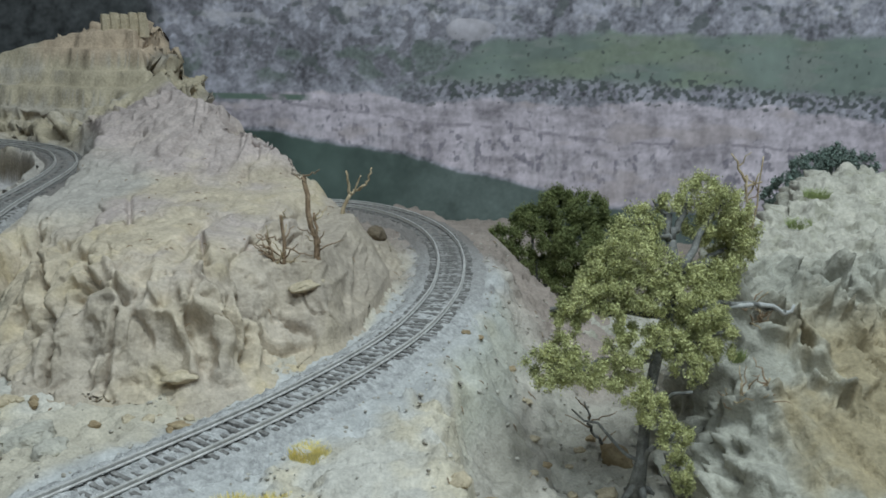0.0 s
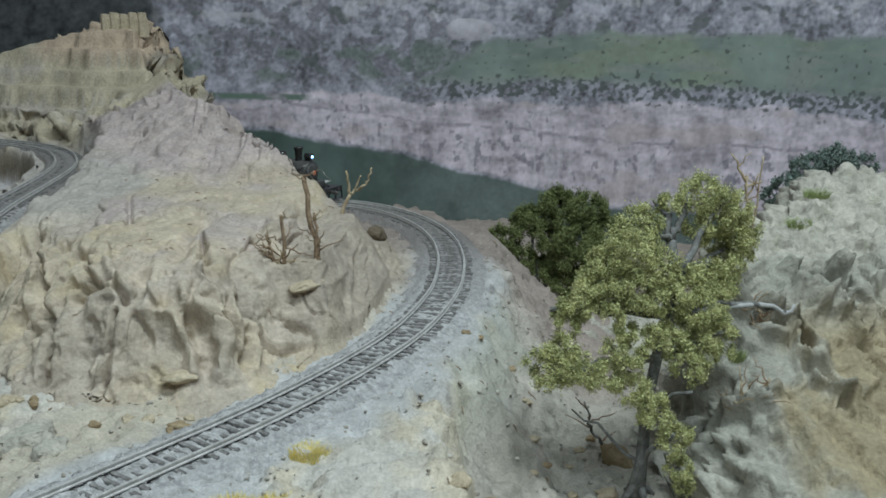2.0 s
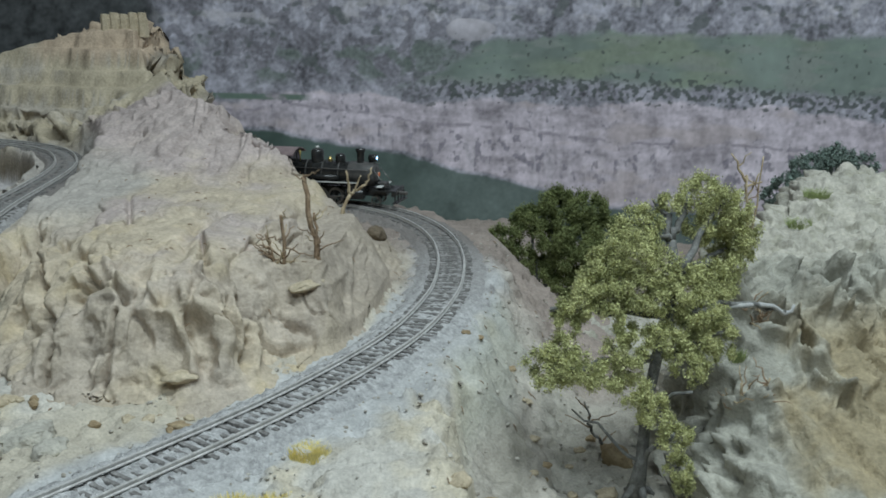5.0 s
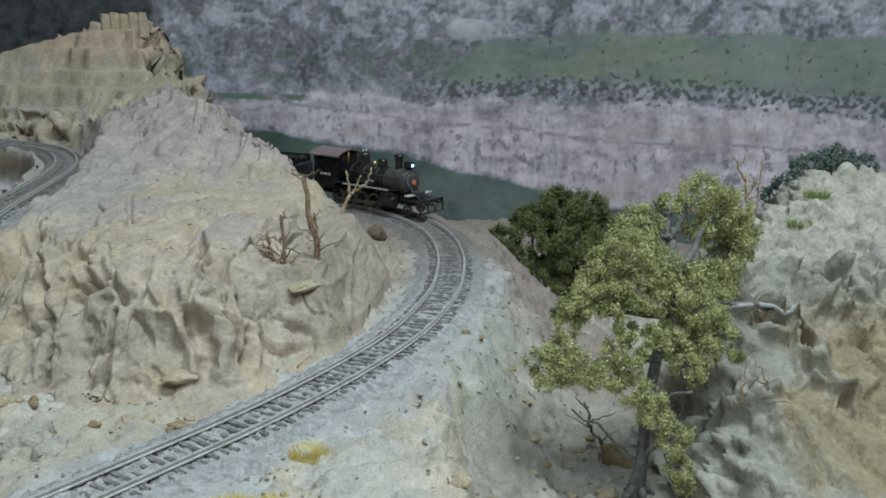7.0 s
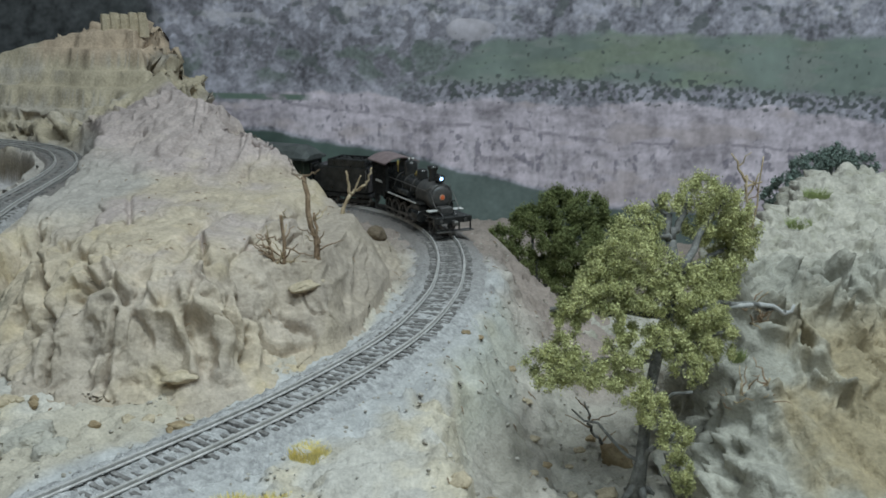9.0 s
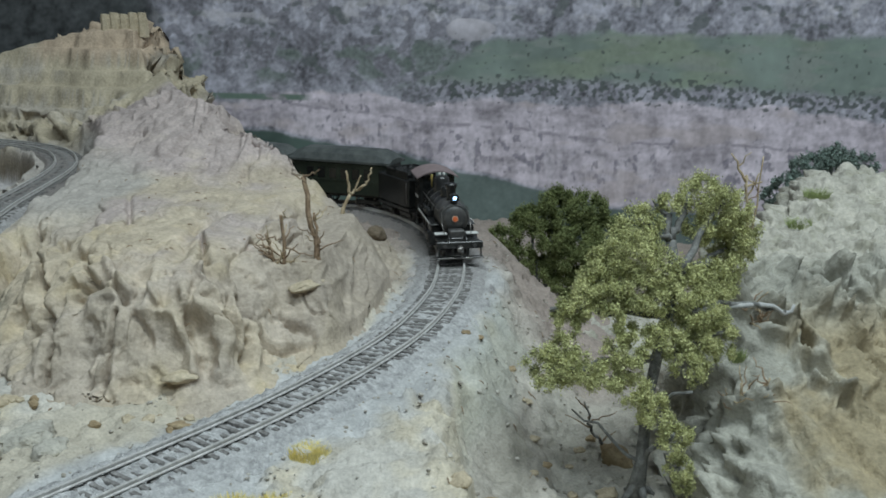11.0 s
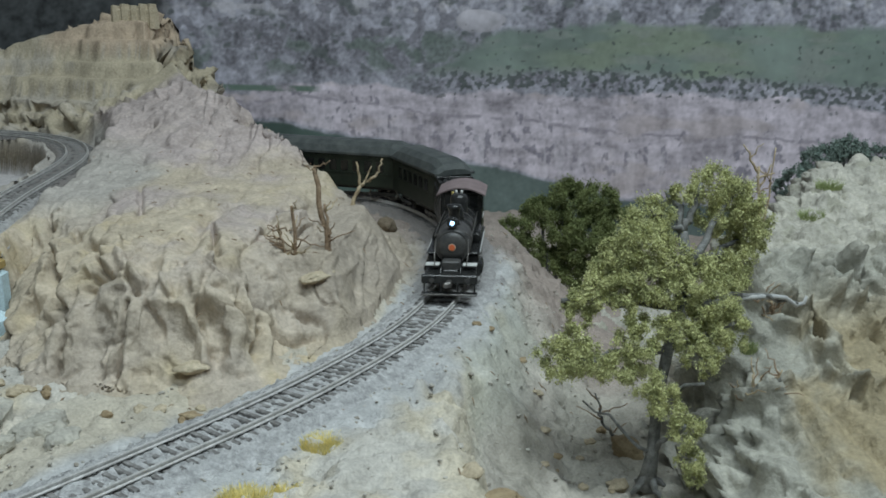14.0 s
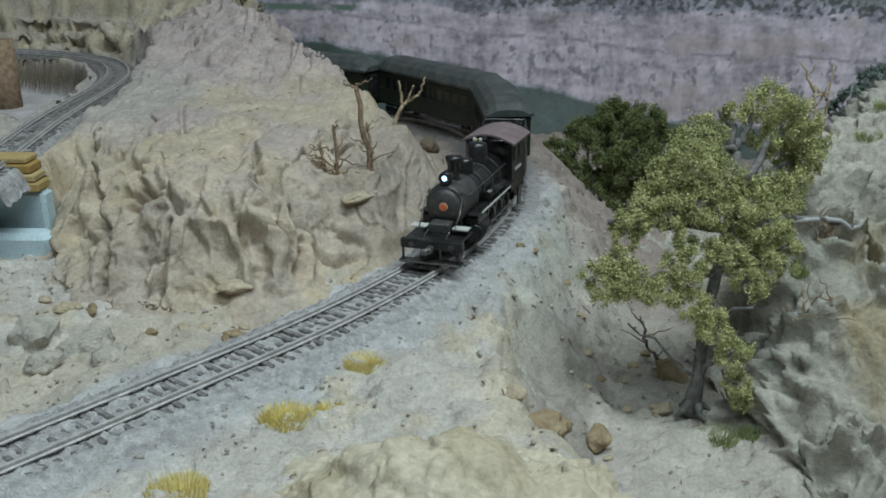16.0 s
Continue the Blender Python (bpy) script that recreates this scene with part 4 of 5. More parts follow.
bush("far_bush", "dark blue-green bush behind the rock slope", 0.362, 0.905, height_at(0.362, 0.905) - 0.002,
     [(bx, 0, bz - 0.036 - height_at(0.362, 0.905), br) for bx, bz, br in ((-0.035, 0.034, 0.015), (-0.015, 0.046, 0.018), (0.010, 0.056, 0.018), (0.032, 0.050, 0.018), (-0.045, 0.020, 0.012), (0.0, 0.030, 0.016), (0.02, 0.03, 0.016))], BLUEGREEN, 22, 26000, 0.0009)


# ---- small things ----
def rock(name, label, x, y, size, mat, seed, z=None, sink=0.36, group="", flat=0.55):
    r = random.Random(seed)
    bm = bmesh.new()
    bmesh.ops.create_icosphere(bm, subdivisions=3, radius=1)
    off = Vector((r.uniform(0, 50), r.uniform(0, 50), r.uniform(0, 50)))
    cuts = [Vector((r.gauss(0, 1), r.gauss(0, 1), r.gauss(0, 1))).normalized() for _ in range(9)]
    for v in bm.verts:
        for c in cuts:
            k = v.co.dot(c)
            if k > 0.72:
                v.co -= c * (k - 0.72) * 0.55
        v.co *= 1 + 0.34 * noise.noise(v.co * 1.7 + off) + 0.09 * noise.noise(v.co * 5 + off)
        v.co.z *= flat
    me = bpy.data.meshes.new(name)
    bm.to_mesh(me)
    bm.free()
    me.materials.append(mat)
    for q in me.polygons:
        q.use_smooth = r.random() < 0.6
    me.transform(Matrix.Diagonal((size, size * r.uniform(0.6, 0.9), size, 1)))
    ob = new(name, me)
    base = height_at(x, y) if z is None else z
    ob.matrix_basis = pose(x, y, base + size * flat * (1 - 2 * sink), r.uniform(-8, 8), r.uniform(-8, 8), r.uniform(0, 360))
    return tagged(ob, label, "stone", group)


for x, y, sz, mat, lab in ((-0.112, 0.386, 0.0085, PALE_STONE, "flat pale stone at the foot of the cliff"), (-0.106, 0.357, 0.005, STONE, "small brown stone on the sand beside the track"),
                           (-0.069, 0.461, 0.0095, PALE_STONE, "flat pale slab of rock under the dead shrub"), (-0.049, 0.668, 0.0125, DARK_STONE, "dark brown block of rock on the bank"),
                           (0.088, 0.448, 0.011, STONE, "large brown boulder under the tree"), (0.017, 0.310, 0.0110, STONE, "brown boulder on the gully floor"), (0.078, 0.412, 0.006, PALE_STONE, "brown boulder on the gully floor"),
                           (0.044, 0.374, 0.0092, STONE, "brown boulder low in the gully"), (0.0365, 0.481, 0.0032, STONE, "brown boulder on the gully floor"), (0.006, 0.314, 0.0055, PALE_STONE, "pale boulder on the gully rim"), (0.0118, 0.465, 0.0026, STONE, "dark stone on the gully rim"), (0.019, 0.467, 0.0024, STONE, "dark stone on the gully rim")):
    rock("stone", lab, x, y, sz, mat, int(abs(x) * 9000 + y * 777), group="boulders of the gully" if x > 0.03 else "", flat=0.34 if x < -0.06 else 0.55)

LUMP = material("grey_lump_plaster", (0.42, 0.40, 0.35), (0.60, 0.57, 0.49), 90, 0.95, bump=0.7, fine=600, dist=0.0013, crag=0.0014)
for i, (x, y, sz) in enumerate(((-0.162, 0.346, 0.015), (-0.186, 0.352, 0.018), (-0.148, 0.333, 0.009), (-0.206, 0.334, 0.017), (-0.172, 0.328, 0.010))):
    rock("rock_lump", "grey rocky lump half buried in the sand", x, y, sz * 0.85, LUMP, 700 + i, sink=0.58, group="lumps in the sand")
rr = random.Random(19)
for i in range(16):
    x = rr.uniform(-0.20, -0.065)
    y = np.interp(x, [-0.21, -0.18, -0.11, -0.085, -0.065], [0.405, 0.385, 0.366, 0.380, 0.415]) - rr.uniform(0.0, 0.016)
    if np.hypot(MAIN[::6, 0] - x, MAIN[::6, 1] - y).min() > 0.024:
        rock("stone", "small broken stone at the foot of the cliff", x, y, rr.uniform(0.0018, 0.0042), rr.choice((PALE_STONE, PALE_STONE, STONE)), 400 + i, group="rubble at the foot of the cliff")
for i in range(14):
    x, y = rr.uniform(0.03, 0.10), rr.uniform(0.36, 0.52)
    rock("stone", "small stone on the gully floor", x, y, rr.uniform(0.0015, 0.0035), rr.choice((PALE_STONE, STONE)), 500 + i, group="rubble on the gully floor")

rnd = random.Random(77)
pebbles = Shape()
for i in range(4200):
    x, y = rnd.uniform(-0.26, 0.16), rnd.uniform(0.17, 0.70)
    t = np.hypot(MAIN[::6, 0] - x, MAIN[::6, 1] - y).min()
    if t < 0.018 or (t > 0.05 and rnd.random() < 0.6):
        continue
    s = rnd.choice((0.0005, 0.0006, 0.0008, 0.0008, 0.0012))
    z = float(ground_height(np.array([[x]]), np.array([[y]]))[0, 0])
    pebbles.box((x, y, z + s * 0.2), (s * rnd.uniform(1, 2.2), s * rnd.uniform(1, 1.8), s), s * 0.3, Euler((rnd.uniform(-0.5, 0.5), rnd.uniform(-0.5, 0.5), rnd.uniform(0, 3))).to_matrix())
tagged(new("gravel", pebbles.mesh("gravel", material("mixed_gravel", (0.30, 0.27, 0.225), (0.62, 0.59, 0.53), 260, 0.95, bump=0.3))), "scattered fine gravel and grit on the sand", "gravel", kind="stuff")


litter = Shape()
for i in range(190):
    x, y = rnd.uniform(-0.26, 0.12), rnd.uniform(0.25, 0.70)
    if np.hypot(MAIN[::6, 0] - x, MAIN[::6, 1] - y).min() < 0.022:
        continue
    z, a, ln = height_at(x, y), rnd.uniform(0, 6.28), rnd.uniform(0.001, 0.004)
    p, q = (x, y, z + 0.0004), (x + ln * math.cos(a), y + ln * math.sin(a), height_at(x + ln * math.cos(a), y + ln * math.sin(a)) + 0.0004)
    litter.tube([p, ((p[0] + q[0]) / 2, (p[1] + q[1]) / 2, (p[2] + q[2]) / 2 + 0.0005), q], [0.00025, 0.0003, 0.0002], 4)
tagged(new("twig_litter", litter.mesh("twig_litter", BROWNWOOD)), "thin dark twigs and root bits scattered on the sand", "twig litter", kind="stuff")


def tuft(name, label, x, y, radius, tall, mat, blades, seed):
    r = random.Random(seed)
    sh = Shape()
    for i in range(blades):
        a, q = r.uniform(0, 6.283), radius * math.sqrt(r.random())
        bx, by = q * math.cos(a), q * math.sin(a)
        h, lean = tall * r.uniform(0.4, 1.0), r.uniform(0.1, 0.9)
        w = 0.00022
        tip = (bx + h * lean * math.cos(a + r.uniform(-1, 1)), by + h * lean * math.sin(a + r.uniform(-1, 1)), h)
        sh.add([(bx - w, by, -0.001), (bx + w, by, -0.001), (bx, by + w, -0.001), tip], [(0, 1, 3), (1, 2, 3), (2, 0, 3)])
    ob = new(name, sh.mesh(name, mat))
    ob.matrix_basis = pose(x, y, height_at(x, y))
    return tagged(ob, label, "grass")


tuft("grass_tuft", "bright straw-yellow grass tuft on the sand", -0.050, 0.333, 0.0075, 0.0032, STRAW, 900, 1)
tuft("grass_tuft", "pale straw-yellow grass tuft beside the track", -0.070, 0.287, 0.009, 0.0032, STRAW, 900, 2)
tuft("grass_tuft", "pale straw-yellow grass tuft beside the track", -0.058, 0.300, 0.005, 0.003, STRAW, 400, 5)
tuft("grass_tuft", "pale straw-yellow grass tuft near the layout edge", -0.093, 0.243, 0.009, 0.0032, STRAW, 700, 3)
for i, (x, y, r, h) in enumerate(((0.146, 0.455, 0.005, 0.006), (0.220, 0.580, 0.007, 0.006), (0.252, 0.638, 0.008, 0.006), (0.099, 0.385, 0.007, 0.006), (0.113, 0.390, 0.005, 0.005))):
    tuft("grass_tuft", "fresh green grass tuft among the rocks", x, y, r, h, FRESH, 260, 30 + i)


def dead_shrub(name, label, x, y, stems, twigs, mat, seed):
    root = thing(name, label, "dead shrub", at=pose(x, y, height_at(x, y)))
    r = random.Random(seed)
    for a, b, r0, r1 in stems:
        limb(root, "stem", a, b, r0, r1, 0.0012, r, mat)
    for i in range(twigs):
        a, b, r0, r1 = r.choice(stems)
        p = Vector(a).lerp(Vector(b), r.uniform(0.1, 0.9))
        d = Vector((r.gauss(0, 1), r.gauss(0, 0.6), r.gauss(0.5, 0.6))).normalized() * r.uniform(0.006, 0.016)
        limb(root, "twig", p, p + d, 0.0005, 0.0002, 0.0012, r, BROWNWOOD if r.random() < 0.6 else DEADWOOD)
    return root


dead_shrub("dead_shrub", "broken dead trunk with pale top on the hillside", -0.064, 0.478, [((0.001, 0, -0.004), (-0.007, 0.006, 0.042), 0.0017, 0.0012), ((-0.0069, 0.006, 0.0415), (-0.0075, 0.006, 0.0445), 0.0012, 0.0010), ((0.0, 0, 0.004), (-0.002, 0.003, 0.026), 0.0010, 0.0006)], 9, BROWNWOOD, 4)
dead_shrub("dead_shrub", "thin dead stem with bare twigs on the hillside", -0.080, 0.472, [((0.0, 0, -0.004), (-0.002, 0.003, 0.026), 0.0010, 0.0008), ((-0.004, 0, -0.002), (-0.010, 0.002, 0.016), 0.0006, 0.0004)], 22, BROWNWOOD, 6)
dead_shrub("dead_branch", "bleached forked dead branch on the bank", -0.062, 0.600, [((-0.006, 0, -0.006), (0.003, 0.001, 0.012), 0.0014, 0.0011), ((0.003, 0.001, 0.012), (0.0005, 0.002, 0.027), 0.0010, 0.0006), ((0.003, 0.001, 0.012), (0.013, 0.002, 0.018), 0.0011, 0.0008),
            ((0.013, 0.002, 0.018), (0.017, 0.003, 0.029), 0.0008, 0.0005), ((0.006, 0.001, 0.014), (0.010, 0.003, 0.024), 0.0007, 0.0004)], 0, DEADWOOD, 8)
dead_shrub("dead_branch", "bare dead branches standing on the rock slope", 0.175, 0.538, [((0.000, 0, -0.006), (-0.003, 0, 0.043), 0.0012, 0.0007), ((-0.003, 0, 0.039), (-0.012, 0.002, 0.055), 0.0009, 0.0004), ((0.002, 0, 0.0), (0.007, 0.004, 0.053), 0.0007, 0.0004), ((-0.002, 0, 0.031), (0.004, 0, 0.044), 0.0007, 0.0004),
            ((-0.004, 0, 0.037), (0.006, 0.0, 0.039), 0.0008, 0.0004)], 6, DEADWOOD, 9)
dead_shrub("dead_branch", "dark bare twig with crooked arms beside the boulder", 0.082, 0.455, [((0.004, 0, -0.003), (-0.006, 0, 0.010), 0.0010, 0.0007), ((-0.006, 0, 0.010), (-0.010, 0.001, 0.026), 0.0008, 0.0004)], 6, BARK, 10)


dead_shrub("dead_shrub", "tangle of bleached bare twigs on the rock slope", 0.144, 0.427, [((0.0, 0, -0.004), (-0.004, -0.004, 0.016), 0.0007, 0.0004), ((0.002, 0, -0.004), (0.010, -0.003, 0.018), 0.0007, 0.0004), ((-0.002, 0, -0.002), (-0.012, -0.004, 0.010), 0.0006, 0.0003)], 26, DEADWOOD, 14)
dead_shrub("dead_shrub", "bare brown twigs on the grey rock", 0.160, 0.470, [((0.0, 0, -0.004), (-0.006, -0.002, 0.014), 0.0006, 0.0003), ((0.001, 0, -0.003), (0.006, -0.002, 0.012), 0.0005, 0.0003)], 16, BROWNWOOD, 15)


# ---- ruined block on the butte ----
ruin = thing("stone_ruin", "ruined tan stone tower block on top of the butte", "ruin", at=pose(-0.318, 0.985, 0.133))
r = random.Random(31)
for i in range(5):
    x = -0.0185 + i * 0.0092
    w = 0.0085 + r.uniform(-0.001, 0.001)
    h = 0.0195 + r.uniform(-0.0012, 0.0012)
    sh = Shape()
    sh.tube([(x, 0, -0.004), (x + 0.0003, 0, h * 0.4), (x - 0.0004, 0, h * 0.8), (x, 0, h)], [w * 0.80, w * 0.70, w * 0.62, w * 0.52], 7, False)
    part("pier", sh, PALE_STONE, ruin)
part("wall", Shape().box((0, 0.002, 0.006), (0.044, 0.011, 0.020), 0.002), PALE_STONE, ruin)

# ---- unfinished edge of the layout: blue foam and layered yellow slab under the upper track ----
FOAM = material("pale_blue_foam", (0.52, 0.68, 0.74), (0.62, 0.78, 0.84), 18, 0.9, bump=0.3)
block = Shape().box((-0.383, 0.478, -0.038), (0.300, 0.012, 0.117), 0.002)
tagged(new("foam_block", block.mesh("foam_block", FOAM)), "pale blue foam block under the unfinished shelf", "foam block")
block = Shape().box((-0.373, 0.457, -0.058), (0.300, 0.014, 0.125), 0.003)
tagged(new("foam_block", block.mesh("foam_block", FOAM)), "pale blue foam block standing on the sand", "foam block")
slab = thing("layered_slab", "yellow and brown layered slab carrying the upper track", "slab")
for i, (z0, z1, col) in enumerate(((0.0208, 0.0258, (0.50, 0.36, 0.14)), (0.0258, 0.0300, (0.62, 0.48, 0.24)), (0.0300, 0.0350, (0.48, 0.31, 0.10)), (0.0350, 0.0385, (0.60, 0.45, 0.20)))):
    part("layer", Shape().box((-0.382 - 0.002 * i, 0.476 + 0.001 * i, (z0 + z1) / 2), (0.296, 0.014, z1 - z0 - 0.0002), 0.0008), material("slab_layer", tuple(c * 0.85 for c in col), col, 40, 0.85, bump=0.4), slab)
post = Shape().tube([(-0.415, 0.80, -0.01), (-0.415, 0.80, 0.06)], [0.012, 0.0115], 14)
tagged(new("timber_post", post.mesh("timber_post", BROWNWOOD)), "brown wooden post beside the upper track", "post")


# ---- the train ----
BLACK = material("black_engine_paint", (0.014, 0.0145, 0.0145), (0.036, 0.036, 0.035), 160, 0.27, bump=0.05, spec=0.5)
SOOT = material("sooty_smokebox", (0.05, 0.05, 0.05), (0.10, 0.095, 0.09), 200, 0.5, bump=0.1, spec=0.5)
SILVER = paint("bare_metal_edge", (0.62, 0.62, 0.60), 0.35, 0.0)
ORANGE = paint("orange_plate", (0.75, 0.17, 0.06), 0.5)
RIM = paint("pale_rim", (0.55, 0.42, 0.32), 0.5)
LAMP = paint("headlight_glow", (0.34, 0.62, 1.0), 0.3, 0.0, 4.0)
ROOF = material("weathered_mauve_roof", (0.20, 0.15, 0.15), (0.30, 0.23, 0.23), 120, 0.6, bump=0.1)
GREEN = material("dark_green_coach", (0.020, 0.028, 0.020), (0.038, 0.047, 0.033), 90, 0.5, bump=0.05)
COACH_ROOF = material("sooty_coach_roof", (0.06, 0.068, 0.068), (0.11, 0.12, 0.115), 90, 0.6, bump=0.1)
WINDOW = paint("dark_window", (0.012, 0.013, 0.013), 0.15)
STEEL = paint("wheel_steel", (0.20, 0.19, 0.18), 0.4, 0.7)


def wheel(parent, x, y, radius, spokes):
    """A wheel whose axle lies across the vehicle; turns about its own x."""
    w = part("wheel", Shape().lathe((-0.0008, 0, 0), (1, 0, 0), [(0, radius * 0.3), (0, radius * 0.35), (0.0016, radius * 0.35)], 12), BLACK, parent, at=pose(x, y, radius))
    tyre = Shape()
    k = 20
    ring = [(r, u) for r, u in ((radius * 0.80, -0.0009), (radius * 1.08, -0.0009), (radius * 1.06, -0.0004), (radius, -0.0003), (radius, 0.0010), (radius * 0.80, 0.0010))]
    vs = [(u, r * math.cos(2 * math.pi * i / k), r * math.sin(2 * math.pi * i / k)) for i in range(k) for r, u in ring]
    m = len(ring)
    fs = [(i * m + j, i * m + (j + 1) % m, ((i + 1) % k) * m + (j + 1) % m, ((i + 1) % k) * m + j) for i in range(k) for j in range(m)]
    part("tyre", tyre.add(vs, fs), STEEL, w)
    sp = Shape()
    for i in range(spokes):
        a = 2 * math.pi * i / spokes
        sp.tube([(0, 0, 0), (0, radius * 0.85 * math.cos(a), radius * 0.85 * math.sin(a))], [radius * 0.09, radius * 0.07], 5)
    part("spokes", sp, BLACK, w)
    return w


WHEELS = []


def engine():
    e = thing("steam_locomotive", "black model steam locomotive with lit headlight and orange front plate", "locomotive")
    zc, rb = 0.0245, 0.0098
    part("boiler", Shape().lathe((0, -0.030, zc), (0, 1, 0), [(0, rb * 1.06), (0.03, rb * 1.04), (0.048, rb * 0.98), (0.0485, rb * 0.98)], 28), BLACK, e)
    part("smokebox", Shape().lathe((0, 0.0185, zc), (0, 1, 0), [(0, rb * 1.02), (0.0005, rb * 1.03), (0.020, rb * 1.03), (0.0215, rb * 0.98), (0.0222, rb * 0.90)], 28), SOOT, e)
    door = part("smokebox_door", Shape().lathe((0, 0.0406, zc), (0, 1, 0), [(0, rb * 0.82), (0.0006, rb * 0.82), (0.0014, rb * 0.6), (0.0020, rb * 0.3)], 28), SOOT, e)
    part("plate_rim", Shape().lathe((0, 0.0424, zc), (0, 1, 0), [(0, 0.0021), (0.0006, 0.0021)], 20), RIM, door)
    part("front_plate", Shape().lathe((0, 0.0429, zc), (0, 1, 0), [(0, 0.0017), (0.0006, 0.0016)], 20), ORANGE, door, "round orange plate with a plain face")
    for y in (-0.018, -0.004, 0.010):
        part("boiler_band", Shape().lathe((0, y, zc), (0, 1, 0), [(0, rb * 1.075), (0.001, rb * 1.075)], 28), SOOT, e)
    h = part("headlight", Shape().lathe((0, 0.0345, 0.0378), (0, 1, 0), [(0, 0.0022), (0.0006, 0.0030), (0.0065, 0.0030), (0.0068, 0.0027)], 16).box((0, 0.0365, 0.0335), (0.004, 0.004, 0.003), 0.0003), BLACK, e)
    part("lens", Shape().lathe((0, 0.0412, 0.0378), (0, 1, 0), [(0, 0.0013), (0.0006, 0.0011)], 16), LAMP, h, "glowing blue-white headlight lens")
    part("smokestack", Shape().lathe((0, 0.0275, 0.033), (0, 0, 1), [(0, 0.0042), (0.002, 0.0030), (0.009, 0.0031), (0.0105, 0.0040), (0.0122, 0.0041), (0.0123, 0.0030), (0.010, 0.0026)], 18), BLACK, e)
    part("sand_dome", Shape().lathe((0, 0.010, 0.032), (0, 0, 1), [(0, 0.0050), (0.003, 0.0042), (0.0065, 0.0042), (0.0082, 0.0034), (0.0088, 0.0015)], 18), BLACK, e)
    dome = part("steam_dome", Shape().lathe((0, -0.010, 0.032), (0, 0, 1), [(0, 0.0062), (0.003, 0.0053), (0.010, 0.0052), (0.0118, 0.0042), (0.0124, 0.0018)], 20), BLACK, e)
    for x in (-0.0016, 0.0016):
        part("safety_valve", Shape().lathe((x, -0.010, 0.0440), (0, 0, 1), [(0, 0.0007), (0.002, 0.0009), (0.0024, 0.0004)], 8), SILVER, dome)
    part("bell", Shape().lathe((0.0, 0.0010, 0.0345), (0, 0, 1), [(0, 0.0024), (0.0018, 0.0016), (0.0034, 0.0008)], 12), paint("brass", (0.55, 0.42, 0.16), 0.35, 0.8), e)
    part("whistle", Shape().lathe((0.0048, -0.0235, 0.0340), (0, 0, 1), [(0, 0.0005), (0.0050, 0.0005), (0.0054, 0.0008), (0.0086, 0.0008), (0.0090, 0.0003)], 8), paint("whistle_brass", (0.70, 0.55, 0.18), 0.3, 0.7), e, "brass whistle")
    # cab
    cab = part("cab", Shape().box((-0.0122, -0.0435, 0.0268), (0.0010, 0.026, 0.0276), 0.0002).box((0.0122, -0.0435, 0.0268), (0.0010, 0.026, 0.0276), 0.0002)
               .box((0, -0.031, 0.0268), (0.0254, 0.0010, 0.0276), 0.0002).box((0, -0.0435, 0.0135), (0.0254, 0.026, 0.0012), 0.0002), BLACK, e)
    for x in (-0.0078, 0.0078):
        part("front_window", Shape().box((x, -0.0303, 0.0355), (0.0052, 0.0006, 0.0075), 0.0001), WINDOW, cab)
    for x in (-0.0129, 0.0129):
        for y in (-0.0380, -0.0478):
            part("side_window", Shape().box((x, y, 0.034), (0.0006, 0.0075, 0.0085), 0.0001), WINDOW, cab)
    for x in (-0.0130, 0.0130):
        for y, w in ((-0.0385, 0.0030), (-0.0428, 0.0034), (-0.0472, 0.0028)):
            part("lettering", Shape().box((x, y, 0.0245), (0.0005, w, 0.0016), 0.0001), SILVER, cab, "plain pale lettering bar")
    xs = [(-1 + i / 10) * 0.0150 for i in range(21)]
    part("cab_roof", Shape().sheet(xs, (-0.060, -0.026), lambda x: 0.0448 - (x / 0.0150) ** 2 * 0.0046, 0.0009), ROOF, e, "weathered mauve arched cab roof")
    # running boards, deck, cylinders
    for sx in (-1, 1):
        b = part("running_board", Shape().box((sx * 0.0118, 0.002, 0.0192), (0.0058, 0.066, 0.0009), 0.0002), BLACK, e)
        part("board_edge", Shape().box((sx * 0.0148, 0.004, 0.0191), (0.0005, 0.050, 0.0009), 0.0001), SILVER, b, "bare metal edge strip")
        part("cylinder", Shape().lathe((sx * 0.0120, 0.018, 0.0098), (0, 1, 0), [(0, 0.0042), (0.0005, 0.0046), (0.0155, 0.0046), (0.016, 0.0040)], 18), BLACK, e)
        part("valve_chest", Shape().box((sx * 0.0108, 0.0262, 0.0158), (0.0068, 0.015, 0.0048), 0.0008), BLACK, e)
        part("step_plate", Shape().box((sx * 0.0102, 0.0470, 0.0162), (0.0078, 0.0052, 0.0008), 0.0002), SILVER, e, "worn bare metal step")
        part("side_tank", Shape().tube([(sx * 0.0116, -0.016, 0.0225), (sx * 0.0116, 0.012, 0.0225)], [0.0024, 0.0024], 12), BLACK, e)
        part("handrail", Shape().tube([(sx * 0.0100, -0.028, 0.0295), (sx * 0.0104, 0.0, 0.0295), (sx * 0.0102, 0.036, 0.0290), (sx * 0.0070, 0.0420, 0.0330)], [0.00028] * 4, 6), STEEL, e)
        part("front_rail", Shape().tube([(sx * 0.0088, 0.0412, 0.0290), (sx * 0.0092, 0.047, 0.022), (sx * 0.0085, 0.053, 0.0165)], [0.0003] * 3, 6), STEEL, e)
        part("brace", Shape().tube([(sx * 0.005, 0.0405, 0.0185), (sx * 0.0055, 0.056, 0.0125)], [0.0006, 0.0006], 6), BLACK, e)
    part("frame", Shape().box((0, -0.002, 0.0105), (0.0090, 0.105, 0.0070), 0.0006), BLACK, e)
